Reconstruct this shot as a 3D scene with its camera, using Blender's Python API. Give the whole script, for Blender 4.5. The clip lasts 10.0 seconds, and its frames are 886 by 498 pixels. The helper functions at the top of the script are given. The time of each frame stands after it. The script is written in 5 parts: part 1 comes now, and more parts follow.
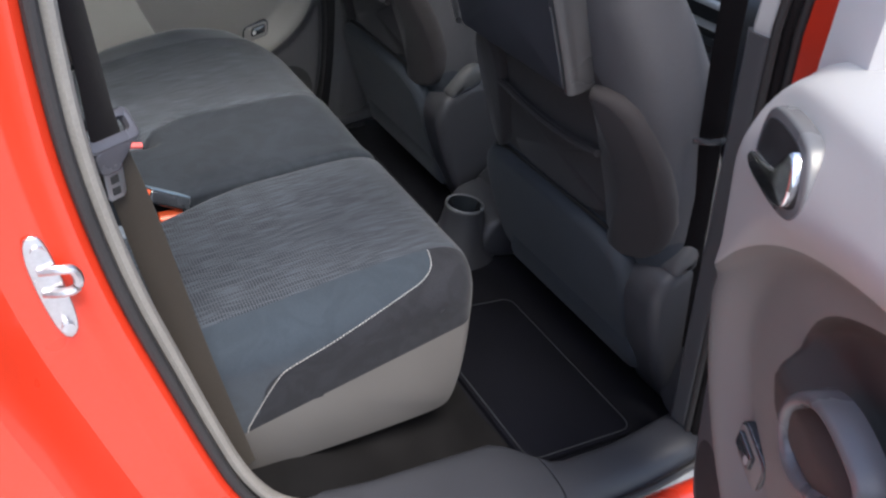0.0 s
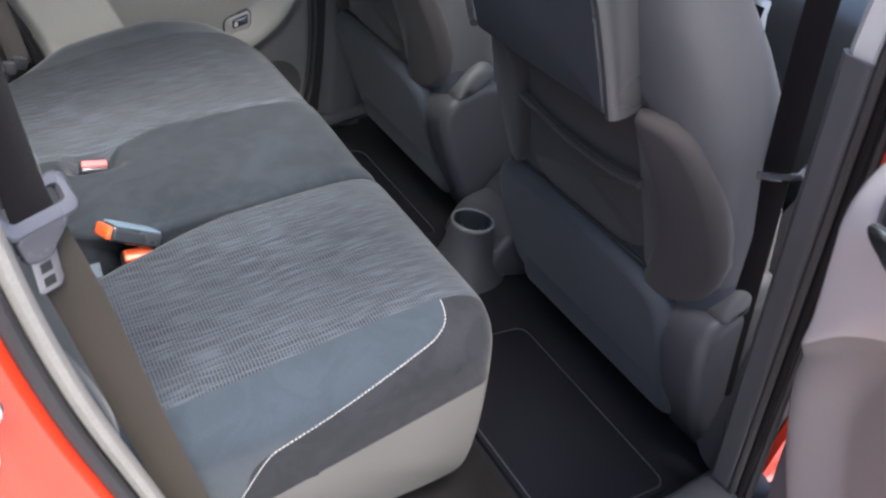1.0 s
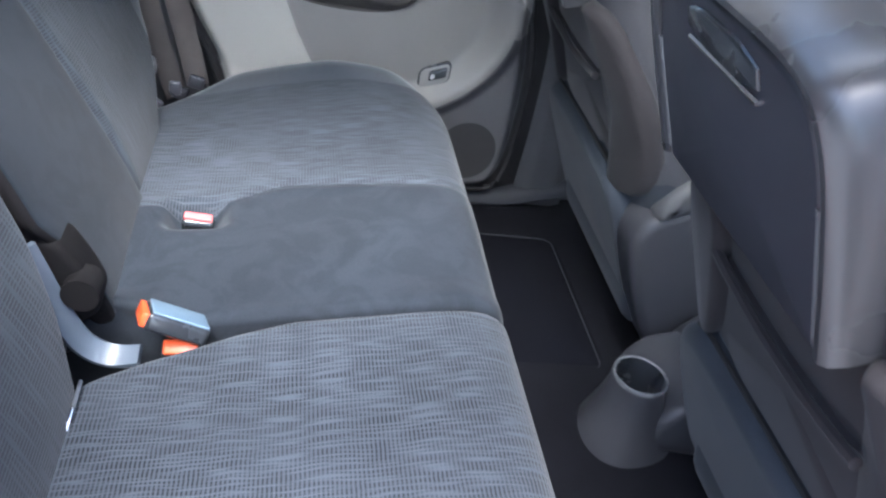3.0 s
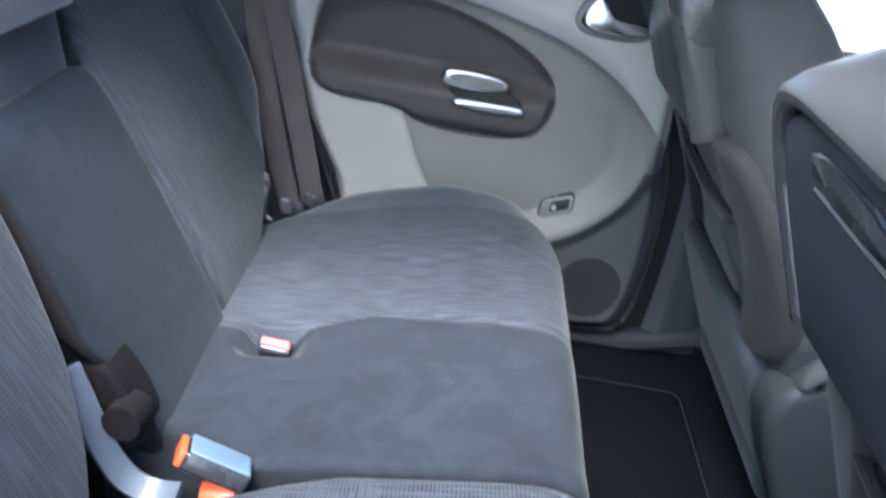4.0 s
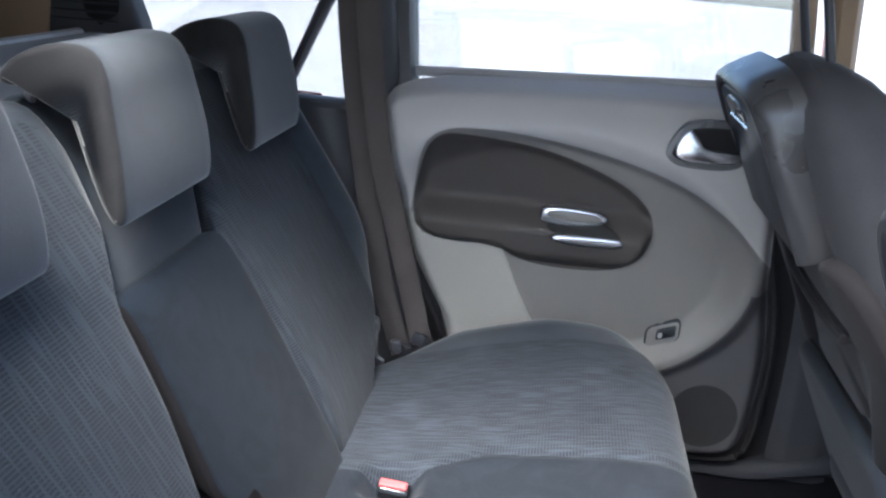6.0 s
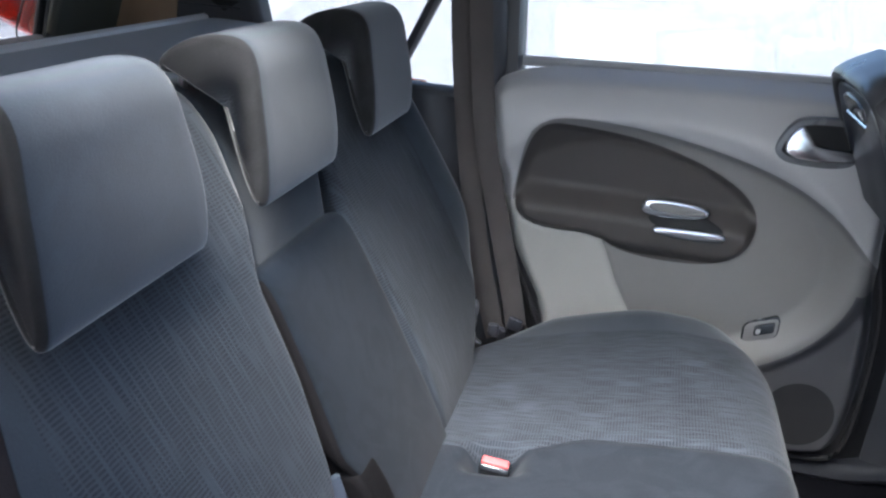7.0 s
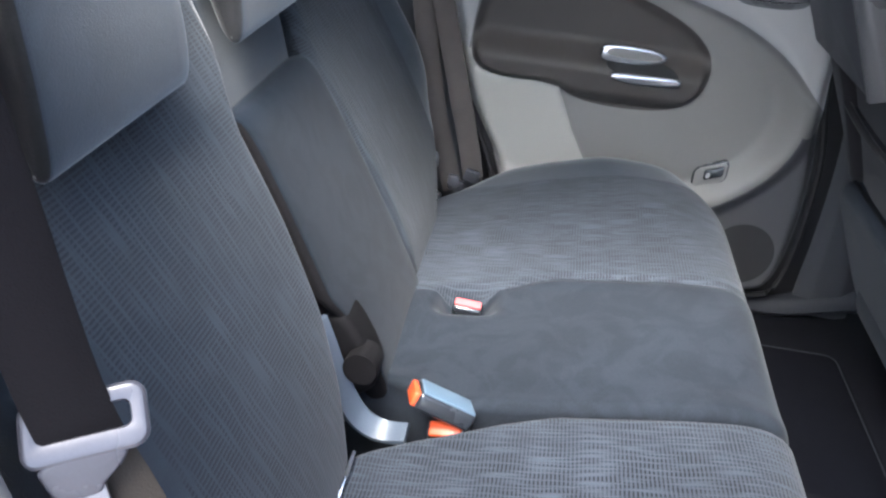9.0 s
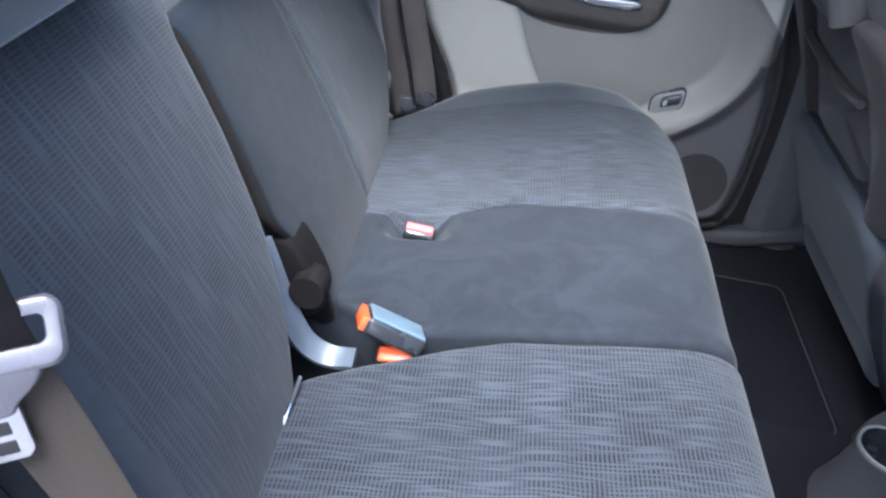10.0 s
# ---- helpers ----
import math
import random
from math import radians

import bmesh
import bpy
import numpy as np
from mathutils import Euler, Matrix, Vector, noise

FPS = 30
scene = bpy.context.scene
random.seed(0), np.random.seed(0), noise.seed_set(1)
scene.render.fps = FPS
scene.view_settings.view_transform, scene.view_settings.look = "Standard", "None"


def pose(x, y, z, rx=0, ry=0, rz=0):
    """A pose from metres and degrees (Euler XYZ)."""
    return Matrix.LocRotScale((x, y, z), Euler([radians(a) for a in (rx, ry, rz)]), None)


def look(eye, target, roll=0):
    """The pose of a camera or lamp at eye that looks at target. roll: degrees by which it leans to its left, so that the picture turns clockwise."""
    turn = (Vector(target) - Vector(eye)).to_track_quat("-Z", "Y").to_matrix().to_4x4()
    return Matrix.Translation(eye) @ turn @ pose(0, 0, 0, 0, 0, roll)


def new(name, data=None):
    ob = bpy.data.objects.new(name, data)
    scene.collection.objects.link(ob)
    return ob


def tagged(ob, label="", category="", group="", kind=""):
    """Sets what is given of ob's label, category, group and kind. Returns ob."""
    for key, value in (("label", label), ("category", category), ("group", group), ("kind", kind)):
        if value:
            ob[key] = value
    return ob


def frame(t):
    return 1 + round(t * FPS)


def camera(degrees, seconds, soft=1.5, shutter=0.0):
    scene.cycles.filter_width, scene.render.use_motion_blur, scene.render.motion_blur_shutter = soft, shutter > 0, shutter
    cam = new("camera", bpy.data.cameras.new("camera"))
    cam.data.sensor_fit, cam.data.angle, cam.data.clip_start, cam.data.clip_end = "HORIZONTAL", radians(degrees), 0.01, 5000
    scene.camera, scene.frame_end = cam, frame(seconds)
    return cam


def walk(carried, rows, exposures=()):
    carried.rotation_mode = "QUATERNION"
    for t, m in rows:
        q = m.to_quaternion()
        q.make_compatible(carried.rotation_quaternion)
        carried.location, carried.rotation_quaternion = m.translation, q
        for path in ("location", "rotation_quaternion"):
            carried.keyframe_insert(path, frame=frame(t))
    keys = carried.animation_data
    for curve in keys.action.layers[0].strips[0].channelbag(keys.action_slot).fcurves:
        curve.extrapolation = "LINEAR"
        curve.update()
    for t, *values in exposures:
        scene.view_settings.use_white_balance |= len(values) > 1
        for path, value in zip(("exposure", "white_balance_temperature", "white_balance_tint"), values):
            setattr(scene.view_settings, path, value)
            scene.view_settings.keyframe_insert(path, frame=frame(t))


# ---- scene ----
cam = camera(57.9, 10.0, soft=2.3, shutter=0.35)
PATH = [
    (0, (-0.202, -0.873, 1.519), (0.784, 0.523, 0.481), 11.1),
    (0.5, (-0.154, -0.768, 1.512), (0.803, 0.626, 0.445), 11.4),
    (1, (-0.116, -0.639, 1.499), (0.887, 0.704, 0.407), 11.9),
    (1.5, (-0.061, -0.5, 1.492), (0.965, 0.832, 0.409), 12.4),
    (2, (0.049, -0.461, 1.494), (0.893, 0.98, 0.393), 12.6),
    (2.2, (0.097, -0.446, 1.504), (0.83, 1.023, 0.361), 12.0),
    (3.3, (0.219, -0.286, 1.46), (0.618, 1.324, 0.343), 15.0),
    (3.5, (0.233, -0.252, 1.451), (0.589, 1.382, 0.353), 14.8),
    (4, (0.31, -0.21, 1.46), (0.351, 1.541, 0.495), 10.9),
    (4.5, (0.322, -0.217, 1.474), (0.229, 1.62, 0.689), 8.2),
    (5, (0.335, -0.222, 1.482), (0.186, 1.645, 0.78), 6.1),
    (6.5, (0.263, -0.269, 1.495), (-0.058, 1.573, 0.786), 4.2),
    (7, (0.237, -0.296, 1.504), (-0.174, 1.511, 0.75), 4.5),
    (7.5, (0.203, -0.311, 1.497), (-0.214, 1.479, 0.709), 4.2),
    (8, (0.184, -0.326, 1.494), (-0.187, 1.447, 0.646), 4.6),
    (8.5, (0.171, -0.33, 1.477), (-0.074, 1.421, 0.543), 5.5),
    (9, (0.168, -0.327, 1.458), (-0.007, 1.383, 0.436), 6.0),
    (9.5, (0.17, -0.316, 1.444), (0.043, 1.356, 0.355), 6.4),
    (10, (0.169, -0.301, 1.425), (0.139, 1.336, 0.276), 9.3),
]
walk(cam, [(t, look(eye, target, roll)) for t, eye, target, roll in PATH],
     exposures=[(0.0, 1.72, 6350, 10), (0.5, 2.05, 6350, 10), (1.0, 2.42, 6350, 10), (1.5, 2.92, 6350, 10), (2.0, 2.85, 6200, 10), (3.5, 2.8, 5600, 10), (4.0, 2.9, 5650, 10), (4.5, 2.88, 5700, 10),
                (5.0, 2.62, 5900, 10), (6.5, 2.36, 5900, 10), (7.5, 2.48, 5950, 10), (8.5, 2.6, 6050, 10), (10.0, 2.85, 5650, 10)])

# ---- daylight ----
world = bpy.data.worlds.new("daylight")
scene.world = world
world.use_nodes = True
wn, wl = world.node_tree.nodes, world.node_tree.links
sky = wn.new("ShaderNodeTexSky")
sky.sky_type = "NISHITA"
sky.sun_disc = False
sky.sun_elevation, sky.sun_rotation = radians(63), radians(198)
sky.air_density, sky.dust_density, sky.ozone_density = 1.0, 2.4, 1.0
wl.new(sky.outputs[0], wn["Background"].inputs[0])
wn["Background"].inputs[1].default_value = 0.15

sun_data = bpy.data.lights.new("sun", "SUN")
sun_data.energy, sun_data.angle, sun_data.color = 1.8, radians(30), (1.0, 0.93, 0.84)
sun_lamp = new("sun", sun_data)
sun_lamp.matrix_world = look((-0.14, -0.43, 0.89), (0, 0, 0))


# ---- materials ----
def material(name, color, rough=0.6, metal=0.0, var=0.18, big=6.0, fine=160.0, bump=0.15, sheen=0.0, coat=0.0, spec=0.5, nap=0.0):
    """A surface with slow tonal drift, fine grain and a matching relief."""
    m = bpy.data.materials.new(name)
    m.use_nodes = True
    n, l = m.node_tree.nodes, m.node_tree.links
    b = n["Principled BSDF"]
    b.inputs["Metallic"].default_value = metal
    b.inputs["Specular IOR Level"].default_value = spec
    b.inputs["Sheen Weight"].default_value = sheen
    b.inputs["Sheen Roughness"].default_value = 0.45
    b.inputs["Coat Weight"].default_value = coat
    b.inputs["Coat Roughness"].default_value = 0.04
    co = n.new("ShaderNodeTexCoord")
    slow, quick = n.new("ShaderNodeTexNoise"), n.new("ShaderNodeTexNoise")
    slow.inputs["Scale"].default_value, slow.inputs["Detail"].default_value = big, 4
    quick.inputs["Scale"].default_value, quick.inputs["Detail"].default_value = fine, 2
    for s in (slow, quick):
        l.new(co.outputs["Object"], s.inputs["Vector"])
    both = n.new("ShaderNodeMath")
    both.operation = "ADD"
    l.new(slow.outputs["Fac"], both.inputs[0])
    l.new(quick.outputs["Fac"], both.inputs[1])
    ramp = n.new("ShaderNodeMapRange")
    ramp.inputs["From Min"].default_value, ramp.inputs["From Max"].default_value = 0.6, 1.4
    ramp.inputs["To Min"].default_value, ramp.inputs["To Max"].default_value = 1 - var, 1 + var
    l.new(both.outputs[0], ramp.inputs["Value"])
    tint = n.new("ShaderNodeVectorMath")
    tint.operation = "SCALE"
    tint.inputs[0].default_value = color
    if nap:
        # brushed nap: patches stroked lighter and darker, with soft-edged swirls
        brush, lay_, mul = n.new("ShaderNodeTexNoise"), n.new("ShaderNodeMapRange"), n.new("ShaderNodeMath")
        brush.inputs["Scale"].default_value, brush.inputs["Detail"].default_value, brush.inputs["Distortion"].default_value = 11.0, 3.0, 2.2
        l.new(co.outputs["Object"], brush.inputs["Vector"])
        lay_.interpolation_type = "SMOOTHSTEP"
        for key, val in (("From Min", 0.40), ("From Max", 0.60), ("To Min", 1 - nap), ("To Max", 1 + nap)):
            lay_.inputs[key].default_value = val
        l.new(brush.outputs["Fac"], lay_.inputs["Value"])
        mul.operation = "MULTIPLY"
        l.new(lay_.outputs[0], mul.inputs[0])
        l.new(ramp.outputs[0], mul.inputs[1])
        ramp = mul
    l.new(ramp.outputs[0], tint.inputs["Scale"])
    l.new(tint.outputs[0], b.inputs["Base Color"])
    gloss = n.new("ShaderNodeMapRange")
    gloss.inputs["From Min"].default_value, gloss.inputs["From Max"].default_value = 0.3, 0.7
    gloss.inputs["To Min"].default_value, gloss.inputs["To Max"].default_value = max(rough - 0.07, 0.02), min(rough + 0.07, 1)
    l.new(slow.outputs["Fac"], gloss.inputs["Value"])
    l.new(gloss.outputs[0], b.inputs["Roughness"])
    if bump:
        bp = n.new("ShaderNodeBump")
        bp.inputs["Strength"].default_value, bp.inputs["Distance"].default_value = bump, 0.001
        l.new(quick.outputs["Fac"], bp.inputs["Height"])
        l.new(bp.outputs[0], b.inputs["Normal"])
    return m


def woven(name, ground, tick, along, period, strength, thread, length, across, sway):
    """Ribbed seat cloth: dark ribs across the seat, one behind the other along one direction, broken by long pale threads that run with it."""
    m = material(name, ground, 0.88, bump=0.0, sheen=0.12, spec=0.2)
    n, l = m.node_tree.nodes, m.node_tree.links
    b = n["Principled BSDF"]
    co = n.new("ShaderNodeTexCoord")

    def math_node(op, a, b_=None, c=None):
        k = n.new("ShaderNodeMath")
        k.operation = op
        for slot, x in zip(k.inputs, (a, b_, c)):
            if x is None:
                continue
            if isinstance(x, (int, float)):
                slot.default_value = x
            else:
                l.new(x, slot)
        return k.outputs[0]

    def ranged(x, lo, hi, a=0.0, c=1.0, soft=False):
        k = n.new("ShaderNodeMapRange")
        if soft:
            k.interpolation_type = "SMOOTHSTEP"
        for key, val in (("From Min", lo), ("From Max", hi), ("To Min", a), ("To Max", c)):
            k.inputs[key].default_value = val
        l.new(x, k.inputs["Value"])
        return k.outputs[0]
    run = n.new("ShaderNodeVectorMath")
    run.operation = "DOT_PRODUCT"
    run.inputs[1].default_value = along
    l.new(co.outputs["Object"], run.inputs[0])
    sep = n.new("ShaderNodeSeparateXYZ")
    l.new(co.outputs["Object"], sep.inputs[0])
    u, v = run.outputs["Value"], sep.outputs["Y"]

    def field(fu, fv, seed=0.0, detail=1.5):
        c, no = n.new("ShaderNodeCombineXYZ"), n.new("ShaderNodeTexNoise")
        l.new(math_node("MULTIPLY", u, fu), c.inputs[0])
        l.new(math_node("MULTIPLY", v, fv), c.inputs[1])
        c.inputs[2].default_value = seed
        l.new(c.outputs[0], no.inputs["Vector"])
        no.inputs["Scale"].default_value, no.inputs["Detail"].default_value = 1.0, detail
        return no.outputs["Fac"]
    phase = math_node("MULTIPLY_ADD", field(30.0, 70.0), 2.4, math_node("MULTIPLY", u, 2 * math.pi / period))
    ribs = ranged(math_node("SINE", phase), -0.55, 0.65, soft=True)
    # a slow sideways drift lets the pale threads wander
    drift = math_node("MULTIPLY_ADD", field(14.0, 6.0, 3.0), sway, v)
    c, no = n.new("ShaderNodeCombineXYZ"), n.new("ShaderNodeTexNoise")
    l.new(math_node("MULTIPLY", u, length), c.inputs[0])
    l.new(math_node("MULTIPLY", drift, across), c.inputs[1])
    l.new(c.outputs[0], no.inputs["Vector"])
    no.inputs["Scale"].default_value, no.inputs["Detail"].default_value = 1.0, 0.5
    gap = ranged(no.outputs["Fac"], 0.33, 0.55, soft=True)
    patch = ranged(field(6.0, 11.0, 7.0), 0.30, 0.62, 0.66, 1.0)
    fac = math_node("MULTIPLY", math_node("MULTIPLY", math_node("MULTIPLY", ribs, gap), patch), strength)
    mix = n.new("ShaderNodeMix")
    mix.data_type = "RGBA"
    mix.inputs["A"].default_value, mix.inputs["B"].default_value = (*ground, 1), (*tick, 1)
    l.new(fac, mix.inputs["Factor"])
    tone = n.new("ShaderNodeVectorMath")
    tone.operation = "SCALE"
    l.new(mix.outputs["Result"], tone.inputs[0])
    blot = ranged(field(4.0, 4.0, 11.0, 3.0), 0.3, 0.7, 0.86, 1.14)
    pale = ranged(gap, 0.0, 1.0, 1 + thread, 1 - 0.4 * thread)
    grain = ranged(field(900.0, 900.0, 1.0), 0.3, 0.7, 0.88, 1.12)
    l.new(math_node("MULTIPLY", math_node("MULTIPLY", blot, pale), grain), tone.inputs["Scale"])
    l.new(tone.outputs[0], b.inputs["Base Color"])
    bp = n.new("ShaderNodeBump")
    bp.inputs["Strength"].default_value, bp.inputs["Distance"].default_value = 0.6, 0.0012
    bp.invert = True
    l.new(fac, bp.inputs["Height"])
    l.new(bp.outputs[0], b.inputs["Normal"])
    return m


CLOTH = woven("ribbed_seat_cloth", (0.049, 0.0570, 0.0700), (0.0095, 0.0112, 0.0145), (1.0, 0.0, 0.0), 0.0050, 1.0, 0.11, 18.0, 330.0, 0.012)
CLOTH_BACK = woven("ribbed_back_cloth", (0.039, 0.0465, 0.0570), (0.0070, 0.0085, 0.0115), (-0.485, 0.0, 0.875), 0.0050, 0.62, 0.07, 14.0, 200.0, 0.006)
SUEDE = material("charcoal_velour", (0.0185, 0.0225, 0.0290), 0.85, var=0.24, big=7, fine=400, bump=0.25, sheen=0.10, spec=0.15, nap=0.12)
SUEDE_BLUE = material("slate_velour", (0.0275, 0.0365, 0.0480), 0.85, var=0.14, big=6, fine=500, bump=0.3, sheen=0.40, spec=0.15, nap=0.05)
SUEDE_ARM = material("armrest_velour", (0.0085, 0.0128, 0.0195), 0.85, var=0.16, big=7, fine=500, bump=0.3, sheen=0.10, spec=0.12, nap=0.12)
SUEDE_DARK = material("black_velour", (0.016, 0.017, 0.021), 0.9, var=0.25, big=8, fine=400, bump=0.25, sheen=0.1, spec=0.2, nap=0.12)
SUEDE_SIDE = material("side_velour", (0.015, 0.015, 0.016), 0.88, var=0.22, big=8, fine=400, bump=0.25, sheen=0.35, spec=0.15, nap=0.12)
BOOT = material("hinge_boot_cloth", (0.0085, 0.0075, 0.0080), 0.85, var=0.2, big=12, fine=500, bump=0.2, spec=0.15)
VINYL = material("grey_seat_vinyl", (0.112, 0.106, 0.101), 0.6, var=0.14, big=5, fine=600, bump=0.2, spec=0.35)
FRONT_CLOTH = material("front_seat_cloth", (0.055, 0.0555, 0.0625), 0.9, var=0.15, big=7, fine=700, bump=0.35, sheen=0.12, spec=0.2)
POCKET_CLOTH = material("pocket_cloth", (0.030, 0.0275, 0.030), 0.9, var=0.18, big=8, fine=700, bump=0.35, sheen=0.10, spec=0.2)
KICK = material("kick_panel_carpet", (0.032, 0.039, 0.050), 0.9, var=0.18, big=8, fine=500, bump=0.3, sheen=0.10, spec=0.2)
# upper door plastic lightened: the window light on it is in the colour
DOOR_UPPER = material("door_grey_plastic", (0.43, 0.425, 0.42), 0.42, var=0.07, big=4, fine=900, bump=0.12, spec=0.45)
DOOR_LOWER = material("door_textured_plastic", (0.20, 0.193, 0.185), 0.5, var=0.08, big=5, fine=900, bump=0.2, spec=0.45)
DOOR_DARK = material("door_dark_plastic", (0.085, 0.084, 0.090), 0.55, var=0.10, big=5, fine=900, bump=0.22, spec=0.35)
DOOR_PALE = material("door_pale_panel", (0.37, 0.36, 0.33), 0.55, var=0.06, big=5, fine=900, bump=0.12, spec=0.4)
DOOR_INSERT = material("door_black_insert", (0.060, 0.053, 0.049), 0.60, var=0.16, big=6, fine=700, bump=0.2, spec=0.4)
SHELF = material("shelf_felt", (0.165, 0.185, 0.215), 0.7, var=0.10, big=6, fine=800, bump=0.25, sheen=0.2)
PLASTIC = material("dark_grey_plastic", (0.046, 0.047, 0.054), 0.42, var=0.12, big=6, fine=800, bump=0.15, spec=0.35)
TRIM = material("grey_trim_plastic", (0.066, 0.067, 0.073), 0.5, var=0.10, big=5, fine=900, bump=0.18)
SCUFF = material("scuff_plate_plastic", (0.034, 0.036, 0.043), 0.5, var=0.15, big=7, fine=900, bump=0.2, spec=0.3)
TRIM_PALE = material("pale_pillar_trim", (0.42, 0.42, 0.42), 0.5, var=0.06, big=5, fine=900, bump=0.1)
TRIM_WHITE = material("white_post_trim", (0.78, 0.78, 0.76), 0.5, var=0.04, big=5, fine=900, bump=0.05)
# grey trim coloured tan: the warm sun on it is in the colour
TRIM_SUNLIT = material("sunlit_pillar_trim", (0.42, 0.30, 0.19), 0.6, var=0.06, big=5, fine=900, bump=0.1)
TABLE = material("table_plastic", (0.034, 0.035, 0.044), 0.45, var=0.14, big=6, fine=900, bump=0.22)
TABLE_RIM = material("table_rim", (0.045, 0.045, 0.048), 0.32, var=0.06, big=6, fine=900, bump=0.04, spec=0.6)
BEZEL = material("satin_bezel", (0.13, 0.132, 0.138), 0.28, var=0.06, big=8, fine=900, bump=0.03)
RUBBER = material("black_rubber", (0.020, 0.019, 0.020), 0.65, var=0.2, big=10, fine=300, bump=0.2)
SEAL = material("grey_seal", (0.19, 0.18, 0.165), 0.7, var=0.15, big=10, fine=300, bump=0.2)
CARPET = material("black_carpet", (0.0068, 0.0070, 0.0098), 0.95, var=0.4, big=12, fine=900, bump=0.8, sheen=0.0, spec=0.1)
CARPET_BROWN = material("worn_carpet", (0.0066, 0.0064, 0.0068), 0.8, var=0.7, big=9, fine=900, bump=0.8, spec=0.1)
MAT = material("mat_pile", (0.0040, 0.0043, 0.0070), 0.95, var=0.35, big=9, fine=1100, bump=0.8, spec=0.1)
HEM = material("mat_hem", (0.017, 0.019, 0.024), 0.8, var=0.2, big=20, fine=600, bump=0.3)
PAINT = material("red_paint", (0.58, 0.036, 0.013), 0.30, var=0.03, big=3, fine=200, bump=0.0, coat=0.45)
CHROME = material("satin_chrome", (0.78, 0.78, 0.78), 0.16, metal=1.0, var=0.05, bump=0.0)
BLADE = material("brushed_blade", (0.36, 0.37, 0.39), 0.34, metal=1.0, var=0.10, big=20, fine=600, bump=0.03)
STEEL = material("zinc_steel", (0.62, 0.62, 0.64), 0.32, metal=1.0, var=0.12, big=30, fine=200, bump=0.1)
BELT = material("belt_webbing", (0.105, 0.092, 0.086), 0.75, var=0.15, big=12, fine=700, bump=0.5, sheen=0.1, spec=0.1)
# near belt: dark tone for its shaded run, tan for its sunlit run
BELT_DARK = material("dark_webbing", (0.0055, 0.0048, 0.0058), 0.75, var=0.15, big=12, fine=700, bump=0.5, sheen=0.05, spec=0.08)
BELT_LIT = material("lit_webbing", (0.034, 0.0285, 0.023), 0.75, var=0.15, big=12, fine=700, bump=0.5, sheen=0.1, spec=0.1)
SILVER = material("silver_plastic", (0.55, 0.56, 0.58), 0.35, var=0.05, big=8, fine=500, bump=0.03)
BUCKLE = material("buckle_plastic", (0.026, 0.029, 0.034), 0.25, coat=0.6, var=0.1, big=20, fine=500, bump=0.05)
BUCKLE_TOP = material("buckle_sheen", (0.12, 0.175, 0.23), 0.42, var=0.03, big=20, fine=500, bump=0.05)
BUTTON = material("red_button", (0.80, 0.11, 0.03), 0.35, var=0.06, big=30, fine=400, bump=0.03)
TONGUE = material("tongue_plastic", (0.056, 0.056, 0.066), 0.26, var=0.08, big=20, fine=500, bump=0.05, spec=0.5)
LEVER = material("lever_plastic", (0.085, 0.105, 0.135), 0.35, var=0.08, big=20, fine=500, bump=0.05)
BUTTON_PINK = material("satin_red_button", (0.62, 0.12, 0.12), 0.5, var=0.05, big=30, fine=400, bump=0.02, coat=0.0, spec=0.3)
THREAD = material("pale_thread", (0.38, 0.38, 0.38), 0.8, var=0.1, bump=0.0)
HEADLINER = material("headliner_felt", (0.72, 0.71, 0.68), 0.95, var=0.05, big=5, fine=900, bump=0.2)
GROUND = material("pale_concrete", (0.34, 0.345, 0.35), 0.9, var=0.18, big=0.6, fine=40, bump=0.3)
TRIM_OLIVE = material("olive_corner_trim", (0.085, 0.088, 0.072), 0.6, var=0.1, big=5, fine=900, bump=0.15)
LAMP_RED = material("red_lamp_lens", (0.70, 0.03, 0.012), 0.15, var=0.04, big=20, fine=200, bump=0.0, coat=0.5)
RENDER = material("dull_render", (0.13, 0.125, 0.10), 0.9, var=0.2, big=0.7, fine=30, bump=0.3)
GRILLE = material("speaker_cloth", (0.024, 0.0235, 0.026), 0.8, var=0.2, big=20, fine=900, bump=0.8)
GAP = material("dark_recess", (0.010, 0.010, 0.011), 0.8, bump=0.0)


def glass_material():
    m = bpy.data.materials.new("window_glass")
    m.use_nodes = True
    b = m.node_tree.nodes["Principled BSDF"]
    b.inputs["Base Color"].default_value = (0.93, 0.97, 0.95, 1)
    b.inputs["Roughness"].default_value, b.inputs["IOR"].default_value = 0.0, 1.45
    b.inputs["Transmission Weight"].default_value = 1.0
    return m


GLASS = glass_material()


# ---- building tools ----
def thing(name, label, category, at=(0, 0, 0), group="", kind=""):
    e = new(name)
    e.empty_display_size = 0.05
    e.matrix_basis = Matrix.Translation(at)
    return tagged(e, label, category, group, kind)


def part(name, bm, mat, parent=None, label="", smooth=True, sharp=35):
    """Links a bmesh, given in world metres, as one mesh under its thing or part."""
    for f in bm.faces:
        f.smooth = smooth
    if smooth and sharp:
        for e in bm.edges:
            if len(e.link_faces) == 2 and e.calc_face_angle(0) > radians(sharp):
                e.smooth = False
    me = bpy.data.meshes.new(name)
    bm.to_mesh(me)
    bm.free()
    me.materials.append(mat)
    ob = new(name, me)
    if parent is not None:
        ob.parent = parent
        if parent.parent is None:
            ob.matrix_parent_inverse = parent.matrix_basis.inverted()
    if label:
        ob["label"] = label
    return ob


